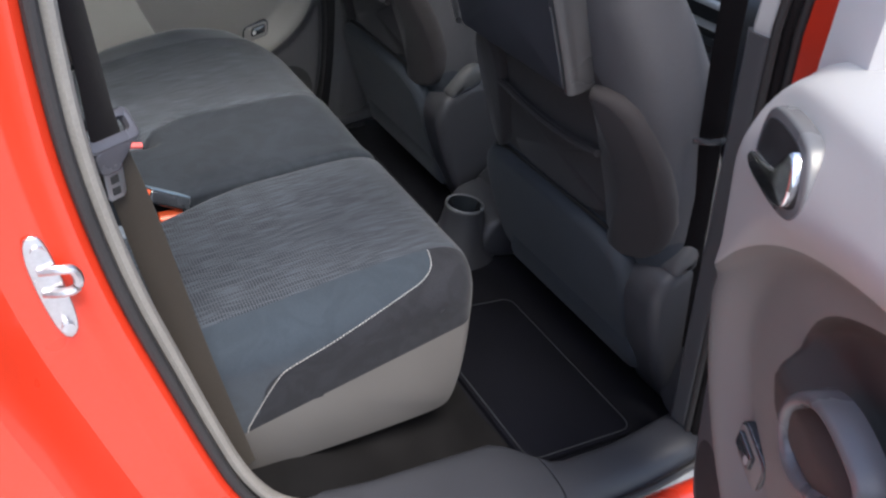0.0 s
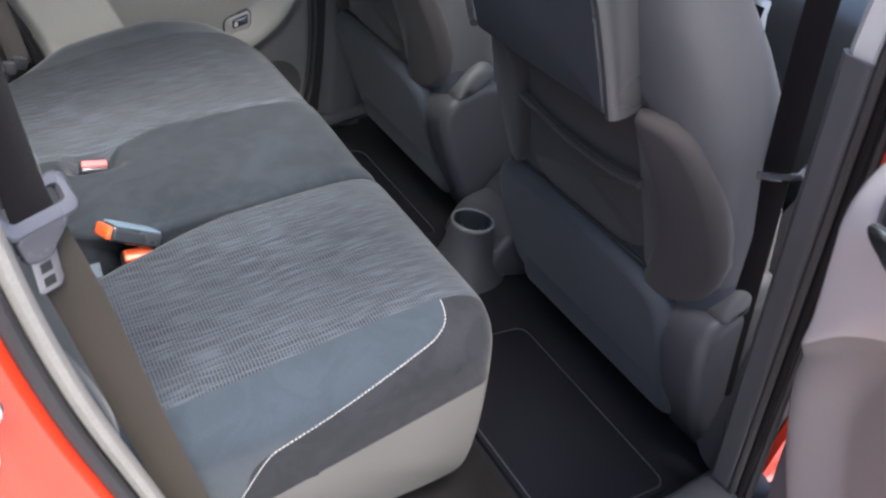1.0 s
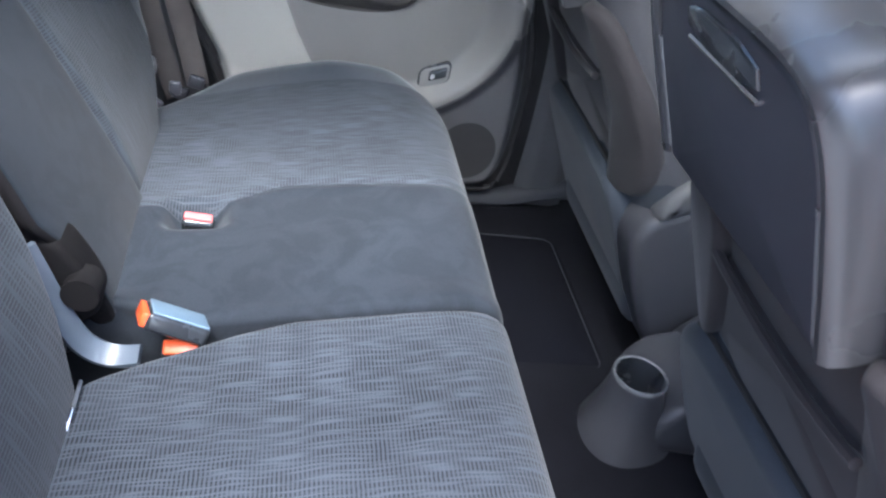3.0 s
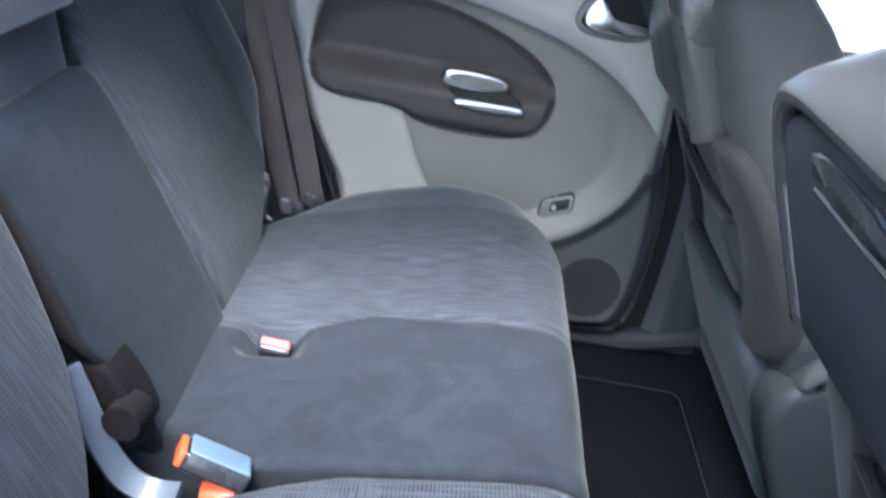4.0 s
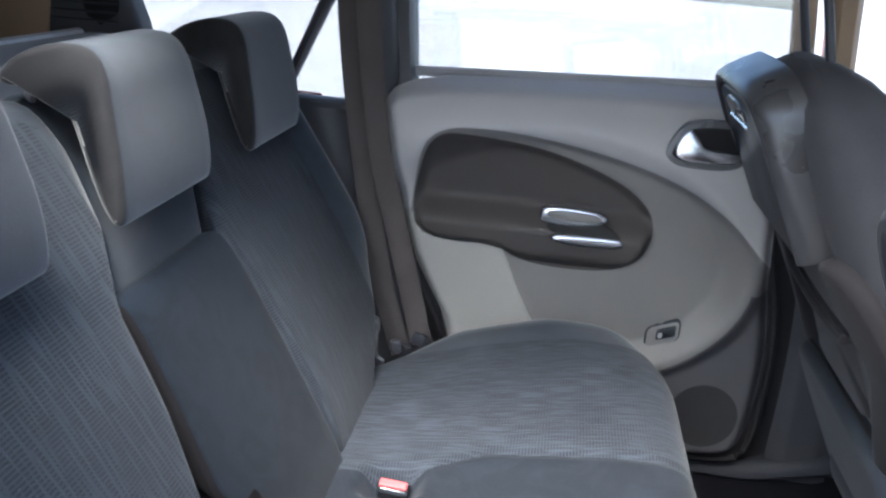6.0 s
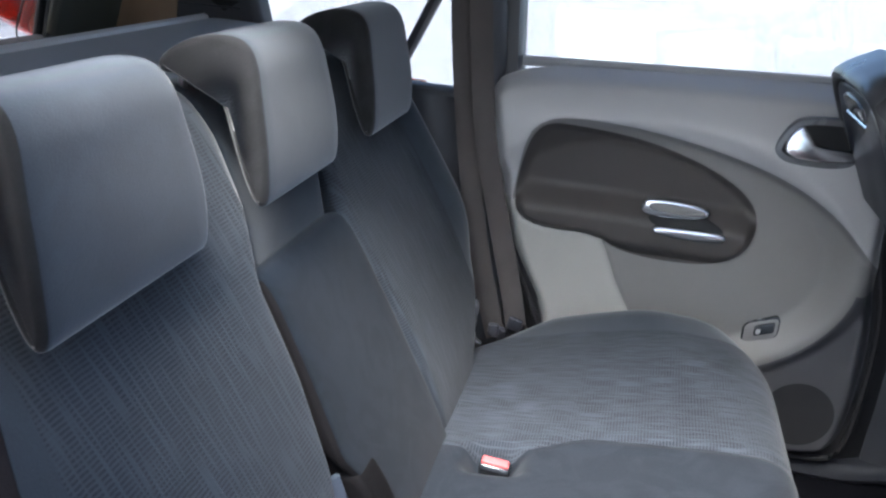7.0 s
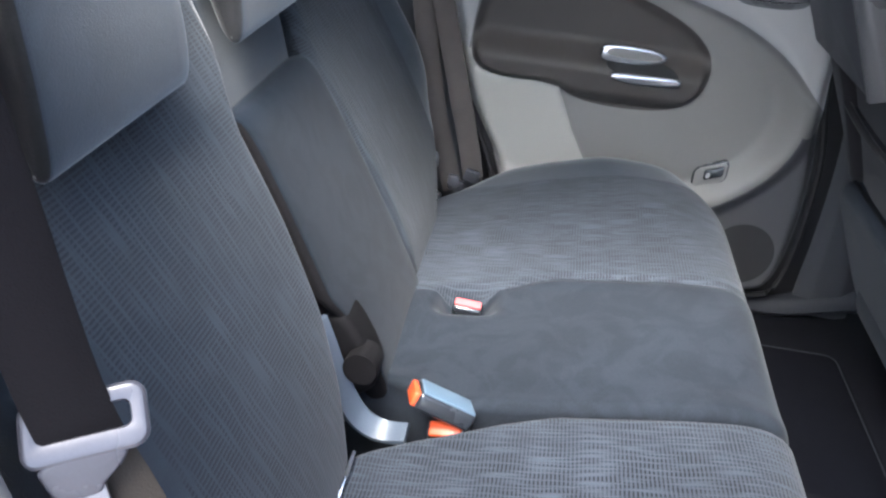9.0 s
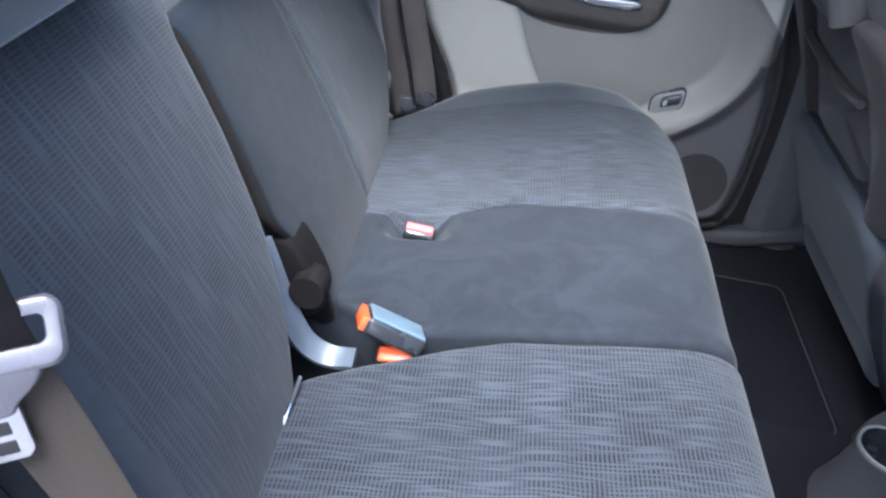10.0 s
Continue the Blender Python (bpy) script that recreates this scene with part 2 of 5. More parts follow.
def chaikin(pts, closed=True, rounds=3):
    p = np.array(pts, float)
    for _ in range(rounds):
        q = np.roll(p, -1, 0) if closed else p[1:]
        a = p if closed else p[:-1]
        mid = np.stack([0.75 * a + 0.25 * q, 0.25 * a + 0.75 * q], 1).reshape(-1, p.shape[1])
        p = mid if closed else np.concatenate([p[:1], mid, p[-1:]])
    return p


def resample(p, n, closed=True):
    q = np.concatenate([p, p[:1]]) if closed else p
    s = np.r_[0, np.cumsum(np.linalg.norm(np.diff(q, axis=0), axis=1))]
    u = np.linspace(0, s[-1], n, endpoint=not closed)
    return np.stack([np.interp(u, s, q[:, k]) for k in range(q.shape[1])], 1)


def outline(pts, n=64, rounds=3):
    return resample(chaikin(pts, True, rounds), n)


def inset(ring, d, soft=0):
    """Moves a closed 2D ring inwards by d (a number, or one for each point); soft eases the directions at tight corners."""
    t = np.roll(ring, -1, 0) - np.roll(ring, 1, 0)
    t /= np.linalg.norm(t, axis=1)[:, None] + 1e-9
    area = np.sum(ring[:, 0] * np.roll(ring[:, 1], -1) - np.roll(ring[:, 0], -1) * ring[:, 1])
    nrm = np.stack([-t[:, 1], t[:, 0]], 1) * (1 if area > 0 else -1)
    for _ in range(soft):
        nrm = (np.roll(nrm, 1, 0) + nrm + np.roll(nrm, -1, 0)) / 3
    return ring + nrm * np.reshape(d, (-1, 1))


def loft(rings, caps=True, closed=True):
    """Skins 3D rings of equal length."""
    bm = bmesh.new()
    rows = [[bm.verts.new(p) for p in r] for r in rings]
    n = len(rows[0])
    for a, b in zip(rows[:-1], rows[1:]):
        for k in range(n if closed else n - 1):
            j = (k + 1) % n
            bm.faces.new((a[k], a[j], b[j], b[k]))
    if caps and closed:
        for r in (rows[0][::-1], rows[-1]):
            c = bm.verts.new(sum((v.co for v in r), Vector()) / n)
            for k in range(n):
                bm.faces.new((r[k], r[(k + 1) % n], c))
    bmesh.ops.recalc_face_normals(bm, faces=bm.faces)
    return bm


def pillow(profile, place, y0, y1, r0, r1, weight=None, n=72, cols=18, steps=7, soft=0):
    """A padded form: a closed 2D profile drawn out from y0 to y1, its ends rounded by r0 and r1. place(u, v, y) gives the point."""
    ring = outline(profile, n)
    w = np.ones(n) if weight is None else weight(ring)
    ys = [(y0 + r0 * (1 - math.cos(a)), r0 * (1 - math.sin(a))) for a in np.linspace(0, math.pi / 2, steps)]
    ys += [(y, 0.0) for y in np.linspace(y0 + r0, y1 - r1, cols)[1:-1]]
    ys += [(y1 - r1 * (1 - math.cos(a)), r1 * (1 - math.sin(a))) for a in np.linspace(math.pi / 2, 0, steps)]
    rings = []
    for y, d in ys:
        q = inset(ring, d * w, soft) if d else ring
        rings.append([place(u, v, y) for u, v in q])
    return loft(rings)


def carve(bm, f):
    """Cuts the faces along the curve f(point) = 0."""
    bmesh.ops.triangulate(bm, faces=bm.faces)
    val = {v: f(v.co) for v in bm.verts}
    cut = []
    for e in list(bm.edges):
        a, b = e.verts
        x, y = val[a], val[b]
        if x * y < 0:
            s = x / (x - y)
            if s < 0.04:
                val[a] = 0.0
                cut.append(a)
            elif s > 0.96:
                val[b] = 0.0
                cut.append(b)
            else:
                _, v = bmesh.utils.edge_split(e, a, s)
                val[v] = 0.0
                cut.append(v)
    cut = list(dict.fromkeys(cut))
    if cut:
        bmesh.ops.connect_verts(bm, verts=cut, check_degenerate=False)
    return bm


def take(bm, f):
    """Parts the faces for which f(centre) > 0 from bm, as a new bmesh."""
    out = bm.copy()
    bmesh.ops.delete(out, geom=[x for x in out.faces if f(x.calc_center_median()) <= 0], context="FACES")
    bmesh.ops.delete(bm, geom=[x for x in bm.faces if f(x.calc_center_median()) > 0], context="FACES")
    return out


def tube(path, r, n=8, closed=False, flat=1.0, ups=None):
    """A round or flattened bar along a path of points."""
    p = [Vector(q) for q in path]
    rings = []
    for k, q in enumerate(p):
        a = p[k - 1] if (k or closed) else q
        b = p[(k + 1) % len(p)] if (k < len(p) - 1 or closed) else q
        d = (b - a).normalized()
        up = Vector(ups) if ups is not None else (Vector((0, 0, 1)) if abs(d.z) < 0.9 else Vector((1, 0, 0)))
        s = d.cross(up).normalized()
        u = s.cross(d).normalized()
        rings.append([q + r * (math.cos(2 * math.pi * j / n) * s + flat * math.sin(2 * math.pi * j / n) * u) for j in range(n)])
    if closed:
        rings.append(rings[0])
        bm = loft(rings, caps=False)
        bmesh.ops.remove_doubles(bm, verts=bm.verts, dist=1e-6)
        return bm
    return loft(rings)


def spline(pts, n=24, rounds=3):
    return resample(chaikin(pts, False, rounds), n, closed=False)


def slab(ring, to, thick, edge=0.003, steps=3):
    """A flat plate: a closed 2D ring with a rounded rim. to(u, v, w) gives the point; w runs from 0 to thick."""
    rings = [[to(*p, 0.0) for p in ring]]
    for k in range(steps + 1):
        a = math.pi / 2 * k / steps
        rings.append([to(*p, thick - edge + edge * math.sin(a)) for p in inset(ring, edge * (1 - math.cos(a)))])
    return loft(rings)


def block(size, at, r=0.003, m=None):
    """A box with rounded edges."""
    bm = bmesh.new()
    bmesh.ops.create_cube(bm, size=1.0)
    bmesh.ops.scale(bm, vec=size, verts=bm.verts)
    bmesh.ops.bevel(bm, geom=bm.edges, offset=min(r, 0.45 * min(size)), segments=3, profile=0.5, affect="EDGES")
    bmesh.ops.transform(bm, matrix=Matrix.Translation(at) @ (m or Matrix()), verts=bm.verts)
    return bm


def strap(path, width, side, thick=0.0025):
    """Flat webbing along a path; side: the direction of its width at each point."""
    rings = []
    p = [Vector(q) for q in path]
    for k, q in enumerate(p):
        d = (p[min(k + 1, len(p) - 1)] - p[max(k - 1, 0)]).normalized()
        s = Vector(side[k] if isinstance(side, list) else side)
        s = (s - s.dot(d) * d).normalized()
        u = d.cross(s) * (thick / 2)
        h = s * (width / 2)
        e = s * (width / 2 - 0.002)
        rings.append([q - h, q - e + u, q + e + u, q + h, q + e - u, q - e - u])
    return loft(rings)


def inside(poly):
    """The signed distance to a closed 2D outline, positive inside."""
    p = np.array(poly, float)
    q = np.roll(p, -1, 0)
    d = q - p
    dd = (d * d).sum(1)

    def f(x, y):
        w = np.array([x, y]) - p
        s = np.clip((w * d).sum(1) / dd, 0, 1)
        off = w - d * s[:, None]
        dist = math.sqrt((off * off).sum(1).min())
        up = (p[:, 1] > y) != (q[:, 1] > y)
        with np.errstate(divide="ignore", invalid="ignore"):
            cross = x < p[:, 0] + (y - p[:, 1]) * d[:, 0] / d[:, 1]
        return dist if np.count_nonzero(up & cross) % 2 else -dist
    return f


def rounded_rect(x0, x1, y0, y1, r, n=8):
    pts = []
    for cx, cy, a0 in ((x1 - r, y1 - r, 0), (x0 + r, y1 - r, 90), (x0 + r, y0 + r, 180), (x1 - r, y0 + r, 270)):
        pts += [(cx + r * math.cos(radians(a0 + 90 * k / n)), cy + r * math.sin(radians(a0 + 90 * k / n))) for k in range(n + 1)]
    return resample(np.array(pts), 96)


def step(x, a, b):
    s = min(max((x - a) / (b - a), 0.0), 1.0)
    return s * s * (3 - 2 * s)


# ---- setting: the car's shell ----
MID = 0.70          # the car's middle line
FLOOR = 0.372


ground = bmesh.new()
bmesh.ops.create_grid(ground, x_segments=40, y_segments=40, size=400)
tagged(part("ground", ground, GROUND), "pale concrete forecourt under the car", "ground", kind="structure")

# floor pan, carpeted, with the low middle tunnel
floor_rings = []
for x in np.linspace(-1.3, 2.3, 61):
    row = []
    for y in np.linspace(-0.16, 1.56, 60):
        z = FLOOR - 0.004
        z += 0.035 * math.exp(-((y - MID) / 0.11) ** 2)
        z += 0.05 * step(0.42 - x, 0.0, 0.25) * step(x, -1.0, 0.0)
        row.append((x, y, z))
    floor_rings.append(row)
floor_bm = loft(floor_rings, caps=False, closed=False)
bmesh.ops.solidify(floor_bm, geom=floor_bm.faces, thickness=0.02)
tagged(part("floor", floor_bm, CARPET), "black carpeted car floor", "floor", kind="structure")

# worn carpet under the near seat
worn_rings = []
for x in np.linspace(0.12, 0.64, 40):
    row = []
    for y in np.linspace(-0.030, 0.44, 36):
        z = FLOOR + 0.002 + 0.035 * math.exp(-((y - MID) / 0.11) ** 2) + 0.05 * step(0.42 - x, 0.0, 0.25) * step(x, -1.0, 0.0)
        z += 0.004 * math.sin(23 * x + 9 * y) * math.sin(17 * y + 2) + 0.003 * math.sin(41 * x - 30 * y)
        row.append((x, y, z + 0.003))
    worn_rings.append(row)
worn_bm = loft(worn_rings, caps=False, closed=False)
bmesh.ops.solidify(worn_bm, geom=worn_bm.faces, thickness=0.006)
tagged(part("floor_carpet", worn_bm, CARPET_BROWN), "worn brown-black carpet under the seat", "carpet", kind="structure")

# roof with headliner
roof_rings = []
for x in np.linspace(-1.0, 1.9, 30):
    row = []
    for y in np.linspace(-0.06, 1.46, 30):
        v = (y - MID) / 0.76
        u = (x - 0.45) / 1.5
        row.append((x, y, 1.60 - 0.05 * v ** 4 - 0.06 * u ** 2 - 0.03 * u ** 4))
    roof_rings.append(row)
# unseen glazed opening, added and placed to bring daylight onto the seats
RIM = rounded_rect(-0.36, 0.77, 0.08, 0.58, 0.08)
LIGHT_OPENING = inside(RIM)
f_light = lambda c: LIGHT_OPENING(c.x, c.y)
roof_bm = loft(roof_rings, caps=False, closed=False)
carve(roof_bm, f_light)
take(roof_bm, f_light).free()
tagged(part("ceiling", roof_bm, HEADLINER), "pale grey felt car headliner", "headliner", kind="structure")
skin_rings = [[(x, y + (0.02 if y > MID else -0.02) * 1.5, z + 0.03) for x, y, z in r] for r in roof_rings]
skin_bm = loft(skin_rings, caps=False, closed=False)
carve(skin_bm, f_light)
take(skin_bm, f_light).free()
roof = tagged(part("roof", skin_bm, PAINT), "red painted car roof with an added opening for daylight", "roof", kind="structure")
roof_z = lambda x, y: 1.60 - 0.05 * ((y - MID) / 0.76) ** 4 - 0.06 * ((x - 0.45) / 1.5) ** 2 - 0.03 * ((x - 0.45) / 1.5) ** 4
part("opening_frame", loft([[(x, y, roof_z(x, y) + w) for x, y in inset(RIM, d)] for d, w in ((-0.02, 0.0), (0.004, -0.004), (0.008, 0.012), (0.004, 0.030), (-0.02, 0.032))], caps=False), RUBBER, roof, "black frame of the added roof opening")
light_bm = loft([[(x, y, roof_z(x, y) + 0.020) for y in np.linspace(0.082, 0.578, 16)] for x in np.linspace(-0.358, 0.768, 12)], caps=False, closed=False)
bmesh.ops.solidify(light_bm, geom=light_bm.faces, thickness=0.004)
light_pane = part("opening_pane", light_bm, GLASS, roof, "clear glass in the added roof opening")
light_pane.visible_shadow = False

# plain rendered wall added behind the car to keep sky off the near door
tagged(part("wall_rear", block((0.4, 40.0, 6.0), (-8.2, 0.0, 2.99), 0.02), RENDER), "dull olive-grey rendered wall added behind the car to block sky light", "building wall", kind="structure")


# ---- rear doors ----
DOOR_Y = 0.675      # the inner panel's distance from the middle line
OVAL = inside([(0.30 + 0.405 * math.cos(a), 0.895 + 0.265 * math.sin(a)) for a in np.linspace(0, 2 * math.pi, 72, endpoint=False)])
INSERT = inside(outline([(0.008, 0.972), (0.020, 1.060), (0.050, 1.140), (0.150, 1.136), (0.280, 1.118), (0.400, 1.082), (0.485, 1.035), (0.520, 0.980),
                         (0.505, 0.905), (0.440, 0.868), (0.320, 0.862), (0.235, 0.874), (0.196, 0.905), (0.080, 0.898), (0.018, 0.918)], 90, 2))
PALE = inside([(-0.022, 0.955), (0.012, 0.955), (0.030, 0.912), (0.080, 0.900), (0.200, 0.908), (0.222, 0.868), (0.250, 0.805), (0.275, 0.760),
               (0.310, 0.700), (0.36, 0.60), (0.40, 0.44), (0.20, 0.44), (0.14, 0.60), (0.104, 0.679), (0.014, 0.836)])
PANEL = inside(outline([(-0.078, 1.236), (0.30, 1.252), (0.62, 1.264), (0.70, 1.246), (0.738, 1.20), (0.746, 1.10), (0.752, 0.93), (0.785, 0.80), (0.798, 0.65), (0.790, 0.50), (0.755, 0.448),
                        (0.60, 0.442), (0.30, 0.442), (0.16, 0.46), (0.12, 0.62), (0.098, 0.685), (0.010, 0.840), (-0.018, 0.966), (-0.048, 1.10)], 150, 2))
CREASE = inside(outline([(0.004, 0.93), (0.014, 1.06), (0.045, 1.150), (0.19, 1.155), (0.33, 1.136), (0.44, 1.113), (0.53, 1.087), (0.60, 1.056), (0.67, 1.010), (0.725, 0.952), (0.80, 0.88),
                         (0.90, 0.80), (0.90, 0.38), (-0.04, 0.38), (-0.03, 0.80)], 120, 2))
SPEAKER = inside([(0.685 + 0.074 * math.cos(a), 0.562 + 0.078 * math.sin(a)) for a in np.linspace(0, 2 * math.pi, 40, endpoint=False)])


def relief(x, z):
    """How far the door's inner skin stands into the cabin."""
    o = OVAL(x, z)
    v = 0.040 * step(-o, -0.050, 0.016)
    v -= 0.012 * step(z, 0.90, 1.00) * step(-o, -0.050, 0.016)
    v -= 0.024 * step(-o, 0.020, 0.062) * step(z, 0.93, 0.84) * step(x, 0.36, 0.46)
    v -= 0.055 * step(z, 1.10, 1.27) ** 1.3
    v -= 0.05 * step(z, 1.215, 1.275) ** 2
    v += 0.013 * step(-CREASE(x, z), -0.014, 0.004) * step(z, 0.86, 0.97)
    i = INSERT(x, z)
    if i > -0.02:
        arm = step(z, 1.005, 0.945) * step(z, 0.85, 0.91)
        v += step(i, -0.004, 0.02) * (-0.016 + 0.050 * arm)
    p = PALE(x, z)
    v += 0.010 * step(p, -0.004, 0.006)
    e = PANEL(x, z)
    v -= 0.035 * (1 - step(e, 0.0, 0.035)) ** 2
    return v


def door(name, side, label):
    """A rear door; side 1: the far one, -1: the near one. Built shut."""
    def at(x, z, v):
        return Vector((x, MID + side * (DOOR_Y - v), z))
    hinge = (0.86, MID + side * 0.83, 0.42)
    d = thing(name, label, "car door", hinge, kind="structure")

    nx, nz = 150, 140
    xs, zs = np.linspace(-0.10, 0.81, nx), np.linspace(0.43, 1.285, nz)
    skin = loft([[at(x, z, relief(x, z)) for x in xs] for z in zs], caps=False, closed=False)
    f_panel = lambda c: PANEL(c.x, c.z)
    f_insert = lambda c: INSERT(c.x, c.z)
    f_pale = lambda c: min(PALE(c.x, c.z), -INSERT(c.x, c.z))
    f_speaker = lambda c: SPEAKER(c.x, c.z)
    carve(skin, f_panel)
    take(skin, lambda c: -f_panel(c)).free()
    carve(skin, f_insert)
    insert = take(skin, f_insert)
    carve(skin, f_pale)
    pale = take(skin, f_pale)
    carve(skin, f_speaker)
    speaker = take(skin, f_speaker)
    f_low = lambda c: min(-OVAL(c.x, c.z) - 0.023, 0.865 - c.z, c.x - 0.42)
    carve(skin, f_low)
    low = take(skin, f_low)
    upper_line = lambda c: min(-CREASE(c.x, c.z), c.z - 0.80)
    carve(skin, upper_line)
    upper = take(skin, upper_line)
    part("upper_panel", upper, DOOR_UPPER, d, "smooth satin grey plastic with window light in its pale tone")
    lower = part("lower_panel", skin, DOOR_LOWER, d, "grained grey plastic")
    part("speaker_panel", low, DOOR_DARK, d, "darker grained grey plastic")
    part("pale_panel", pale, DOOR_PALE, d, "pale stone-grey plastic")
    ins = part("insert", insert, DOOR_INSERT, d, "black padded armrest insert")
    part("speaker_grille", speaker, GRILLE, lower, "round dark speaker grille")

    # the pulls in the armrest: a cup with a bright lip and a solid bar; on the open door a ring round a deep pocket
    if side > 0:
        cup_out = outline([(0.276, 0.978), (0.280, 1.004), (0.310, 1.010), (0.385, 1.008), (0.424, 0.996), (0.408, 0.974), (0.30, 0.968)], 56, 2)
        cup = part("upper_pull", slab(cup_out, lambda x, z, w: at(x, z, 0.016 + w), 0.020, 0.007, 4), CHROME, ins, "satin chrome pull cup")
        part("pull_recess", slab(outline([(0.292, 0.984), (0.296, 1.004), (0.385, 1.003), (0.412, 0.994), (0.398, 0.983)], 40, 2), lambda x, z, w: at(x, z, 0.0355 + w), 0.001, 0.0003), DOOR_LOWER, cup, "grey recess")
        bar_out = outline([(0.304, 0.936), (0.308, 0.950), (0.330, 0.953), (0.440, 0.956), (0.458, 0.952), (0.458, 0.938), (0.446, 0.932), (0.37, 0.928)], 56, 2)
        part("lower_pull", slab(bar_out, lambda x, z, w: at(x, z, 0.022 + w), 0.020, 0.008, 4), CHROME, ins, "satin chrome pull bar")
        part("pull_pocket", slab(outline([(0.296, 0.952), (0.300, 0.985), (0.400, 0.985), (0.448, 0.962), (0.450, 0.948), (0.40, 0.945)], 48, 2), lambda x, z, w: at(x, z, 0.018 + 0.35 * (0.985 - z) + w), 0.006, 0.002), GAP, ins, "dark pull pocket")
    else:
        ring = outline([(0.435, 0.890), (0.452, 0.925), (0.440, 0.962), (0.405, 0.995), (0.365, 1.012), (0.320, 1.012), (0.270, 1.000), (0.262, 0.975), (0.30, 0.930), (0.36, 0.890), (0.40, 0.878)], 64, 2)
        rings = [[at(x, z, v) for x, z in inset(ring, d, 6)] for d, v in ((-0.004, 0.010), (-0.001, 0.038), (0.004, 0.043), (0.010, 0.042), (0.014, 0.036), (0.018, 0.006))]
        part("pull_ring", loft(rings, caps=False), BEZEL, ins, "satin grey pull ring", sharp=0)
        part("pull_pocket", slab(inset(ring, 0.012, 6), lambda x, z, w: at(x, z, 0.012 + w), 0.004, 0.001), GAP, ins, "dark pull pocket")

    # release handle in its bezel
    bez = outline([(0.503, 1.146), (0.530, 1.196), (0.560, 1.212), (0.650, 1.214), (0.672, 1.190), (0.668, 1.140), (0.640, 1.118), (0.555, 1.116), (0.520, 1.124)], 64, 2)
    tilt = lambda x, z: relief(x, 1.165) - 0.16 * (z - 1.165)
    bezel = part("handle_bezel", slab(bez, lambda x, z, w: at(x, z, tilt(x, z) - 0.012 + w), 0.018, 0.005), BEZEL, d, "satin grey handle bezel")
    cup = inset(bez, 0.013)
    part("handle_cup", slab(cup, lambda x, z, w: at(x, z, tilt(x, z) + 0.004 + w), 0.003, 0.001), GAP, bezel)
    lever = outline([(0.522, 1.148), (0.535, 1.185), (0.556, 1.198), (0.566, 1.160), (0.655, 1.158), (0.660, 1.138), (0.60, 1.130), (0.540, 1.132)], 48, 2)
    part("release_lever", slab(lever, lambda x, z, w: at(x, z, tilt(x, z) + 0.007 + w), 0.010, 0.004), CHROME, bezel, "chrome release lever")

    # window switch, set flat on the sloping ledge
    sw = rounded_rect(0.534, 0.604, 0.721, 0.770, 0.014)
    gx = (relief(0.60, 0.745) - relief(0.54, 0.745)) / 0.06
    gz = 0.45 * (relief(0.57, 0.765) - relief(0.57, 0.725)) / 0.04
    skew = lambda x, z: z + 0.48 * (x - 0.57)
    ledge = lambda x, z, w: at(x, skew(x, z), relief(0.57, 0.745) + gx * (x - 0.57) + gz * (skew(x, z) - 0.745) + w)
    plate = part("switch_plate", slab(sw, lambda x, z, w: ledge(x, z, w - 0.010), 0.019, 0.003), BUCKLE, d, "dark-rimmed window switch plate")
    part("switch_face", slab(inset(sw, 0.0035), lambda x, z, w: ledge(x, z, w + 0.0075), 0.003, 0.001), DOOR_LOWER, plate, "grey switch face")
    part("window_switch", slab(rounded_rect(0.556, 0.594, 0.738, 0.760, 0.004), lambda x, z, w: ledge(x, z, w + 0.008), 0.009, 0.003), BUCKLE, plate)
    part("switch_mark", slab(outline([(0.559, 0.742), (0.559, 0.754), (0.568, 0.753), (0.568, 0.741)], 16, 1), lambda x, z, w: ledge(x, z, w + 0.0165), 0.001, 0.0003), THREAD, plate)

    # window surround, sill seal and pane
    part("sill_seal", tube([at(x, 1.236 + 0.040 * (x + 0.078), -0.098) for x in np.linspace(-0.085, 0.70, 24)], 0.011, 8), TRIM_PALE, d, "pale window seal")
    def post(x0, x1, w):
        return [[at(x0 + (x1 - x0) * k / 12 + sx * w / 2, 1.20 + 0.36 * k / 12, sv_ - 0.04 * k / 12) for sx, sv_ in ((-1, -0.07), (-0.8, -0.055), (0.8, -0.055), (1, -0.07), (1, -0.12), (-1, -0.12))] for k in range(13)]
    part("window_frame", loft(post(-0.045, -0.078, 0.060)), TRIM, d, "grey rear window post")
    if side > 0:
        part("window_frame", loft(post(0.775, 0.735, 0.032)), TRIM_SUNLIT, d, "front window post with warm sunlight in its colour")
    else:
        part("window_frame", loft(post(0.698, 0.690, 0.150)), TRIM_WHITE, d, "white front window post")
    part("top_frame", tube([at(x, 1.556 - 0.03 * abs(x - 0.35), -0.13) for x in np.linspace(-0.09, 0.75, 20)], 0.022, 8, flat=0.8), PLASTIC, d)
    pane = bmesh.new()
    q = [at(-0.05, 1.215, -0.100), at(0.765, 1.24, -0.100), at(0.735, 1.56, -0.135), at(-0.085, 1.56, -0.135)]
    pane.faces.new([pane.verts.new(c) for c in q])
    bmesh.ops.solidify(pane, geom=pane.faces, thickness=0.004)
    g = part("pane", pane, GLASS, d, "clear side glass", smooth=False)
    g.visible_shadow = False

    # outer metal: a dark flange under the trim, then the red shell
    edge = outline([(-0.062, 1.20), (0.745, 1.22), (0.760, 0.95), (0.806, 0.80), (0.815, 0.60), (0.806, 0.46), (0.76, 0.428), (0.30, 0.428), (0.15, 0.45), (0.09, 0.66), (0.0, 0.84), (-0.03, 1.0)], 110, 2)
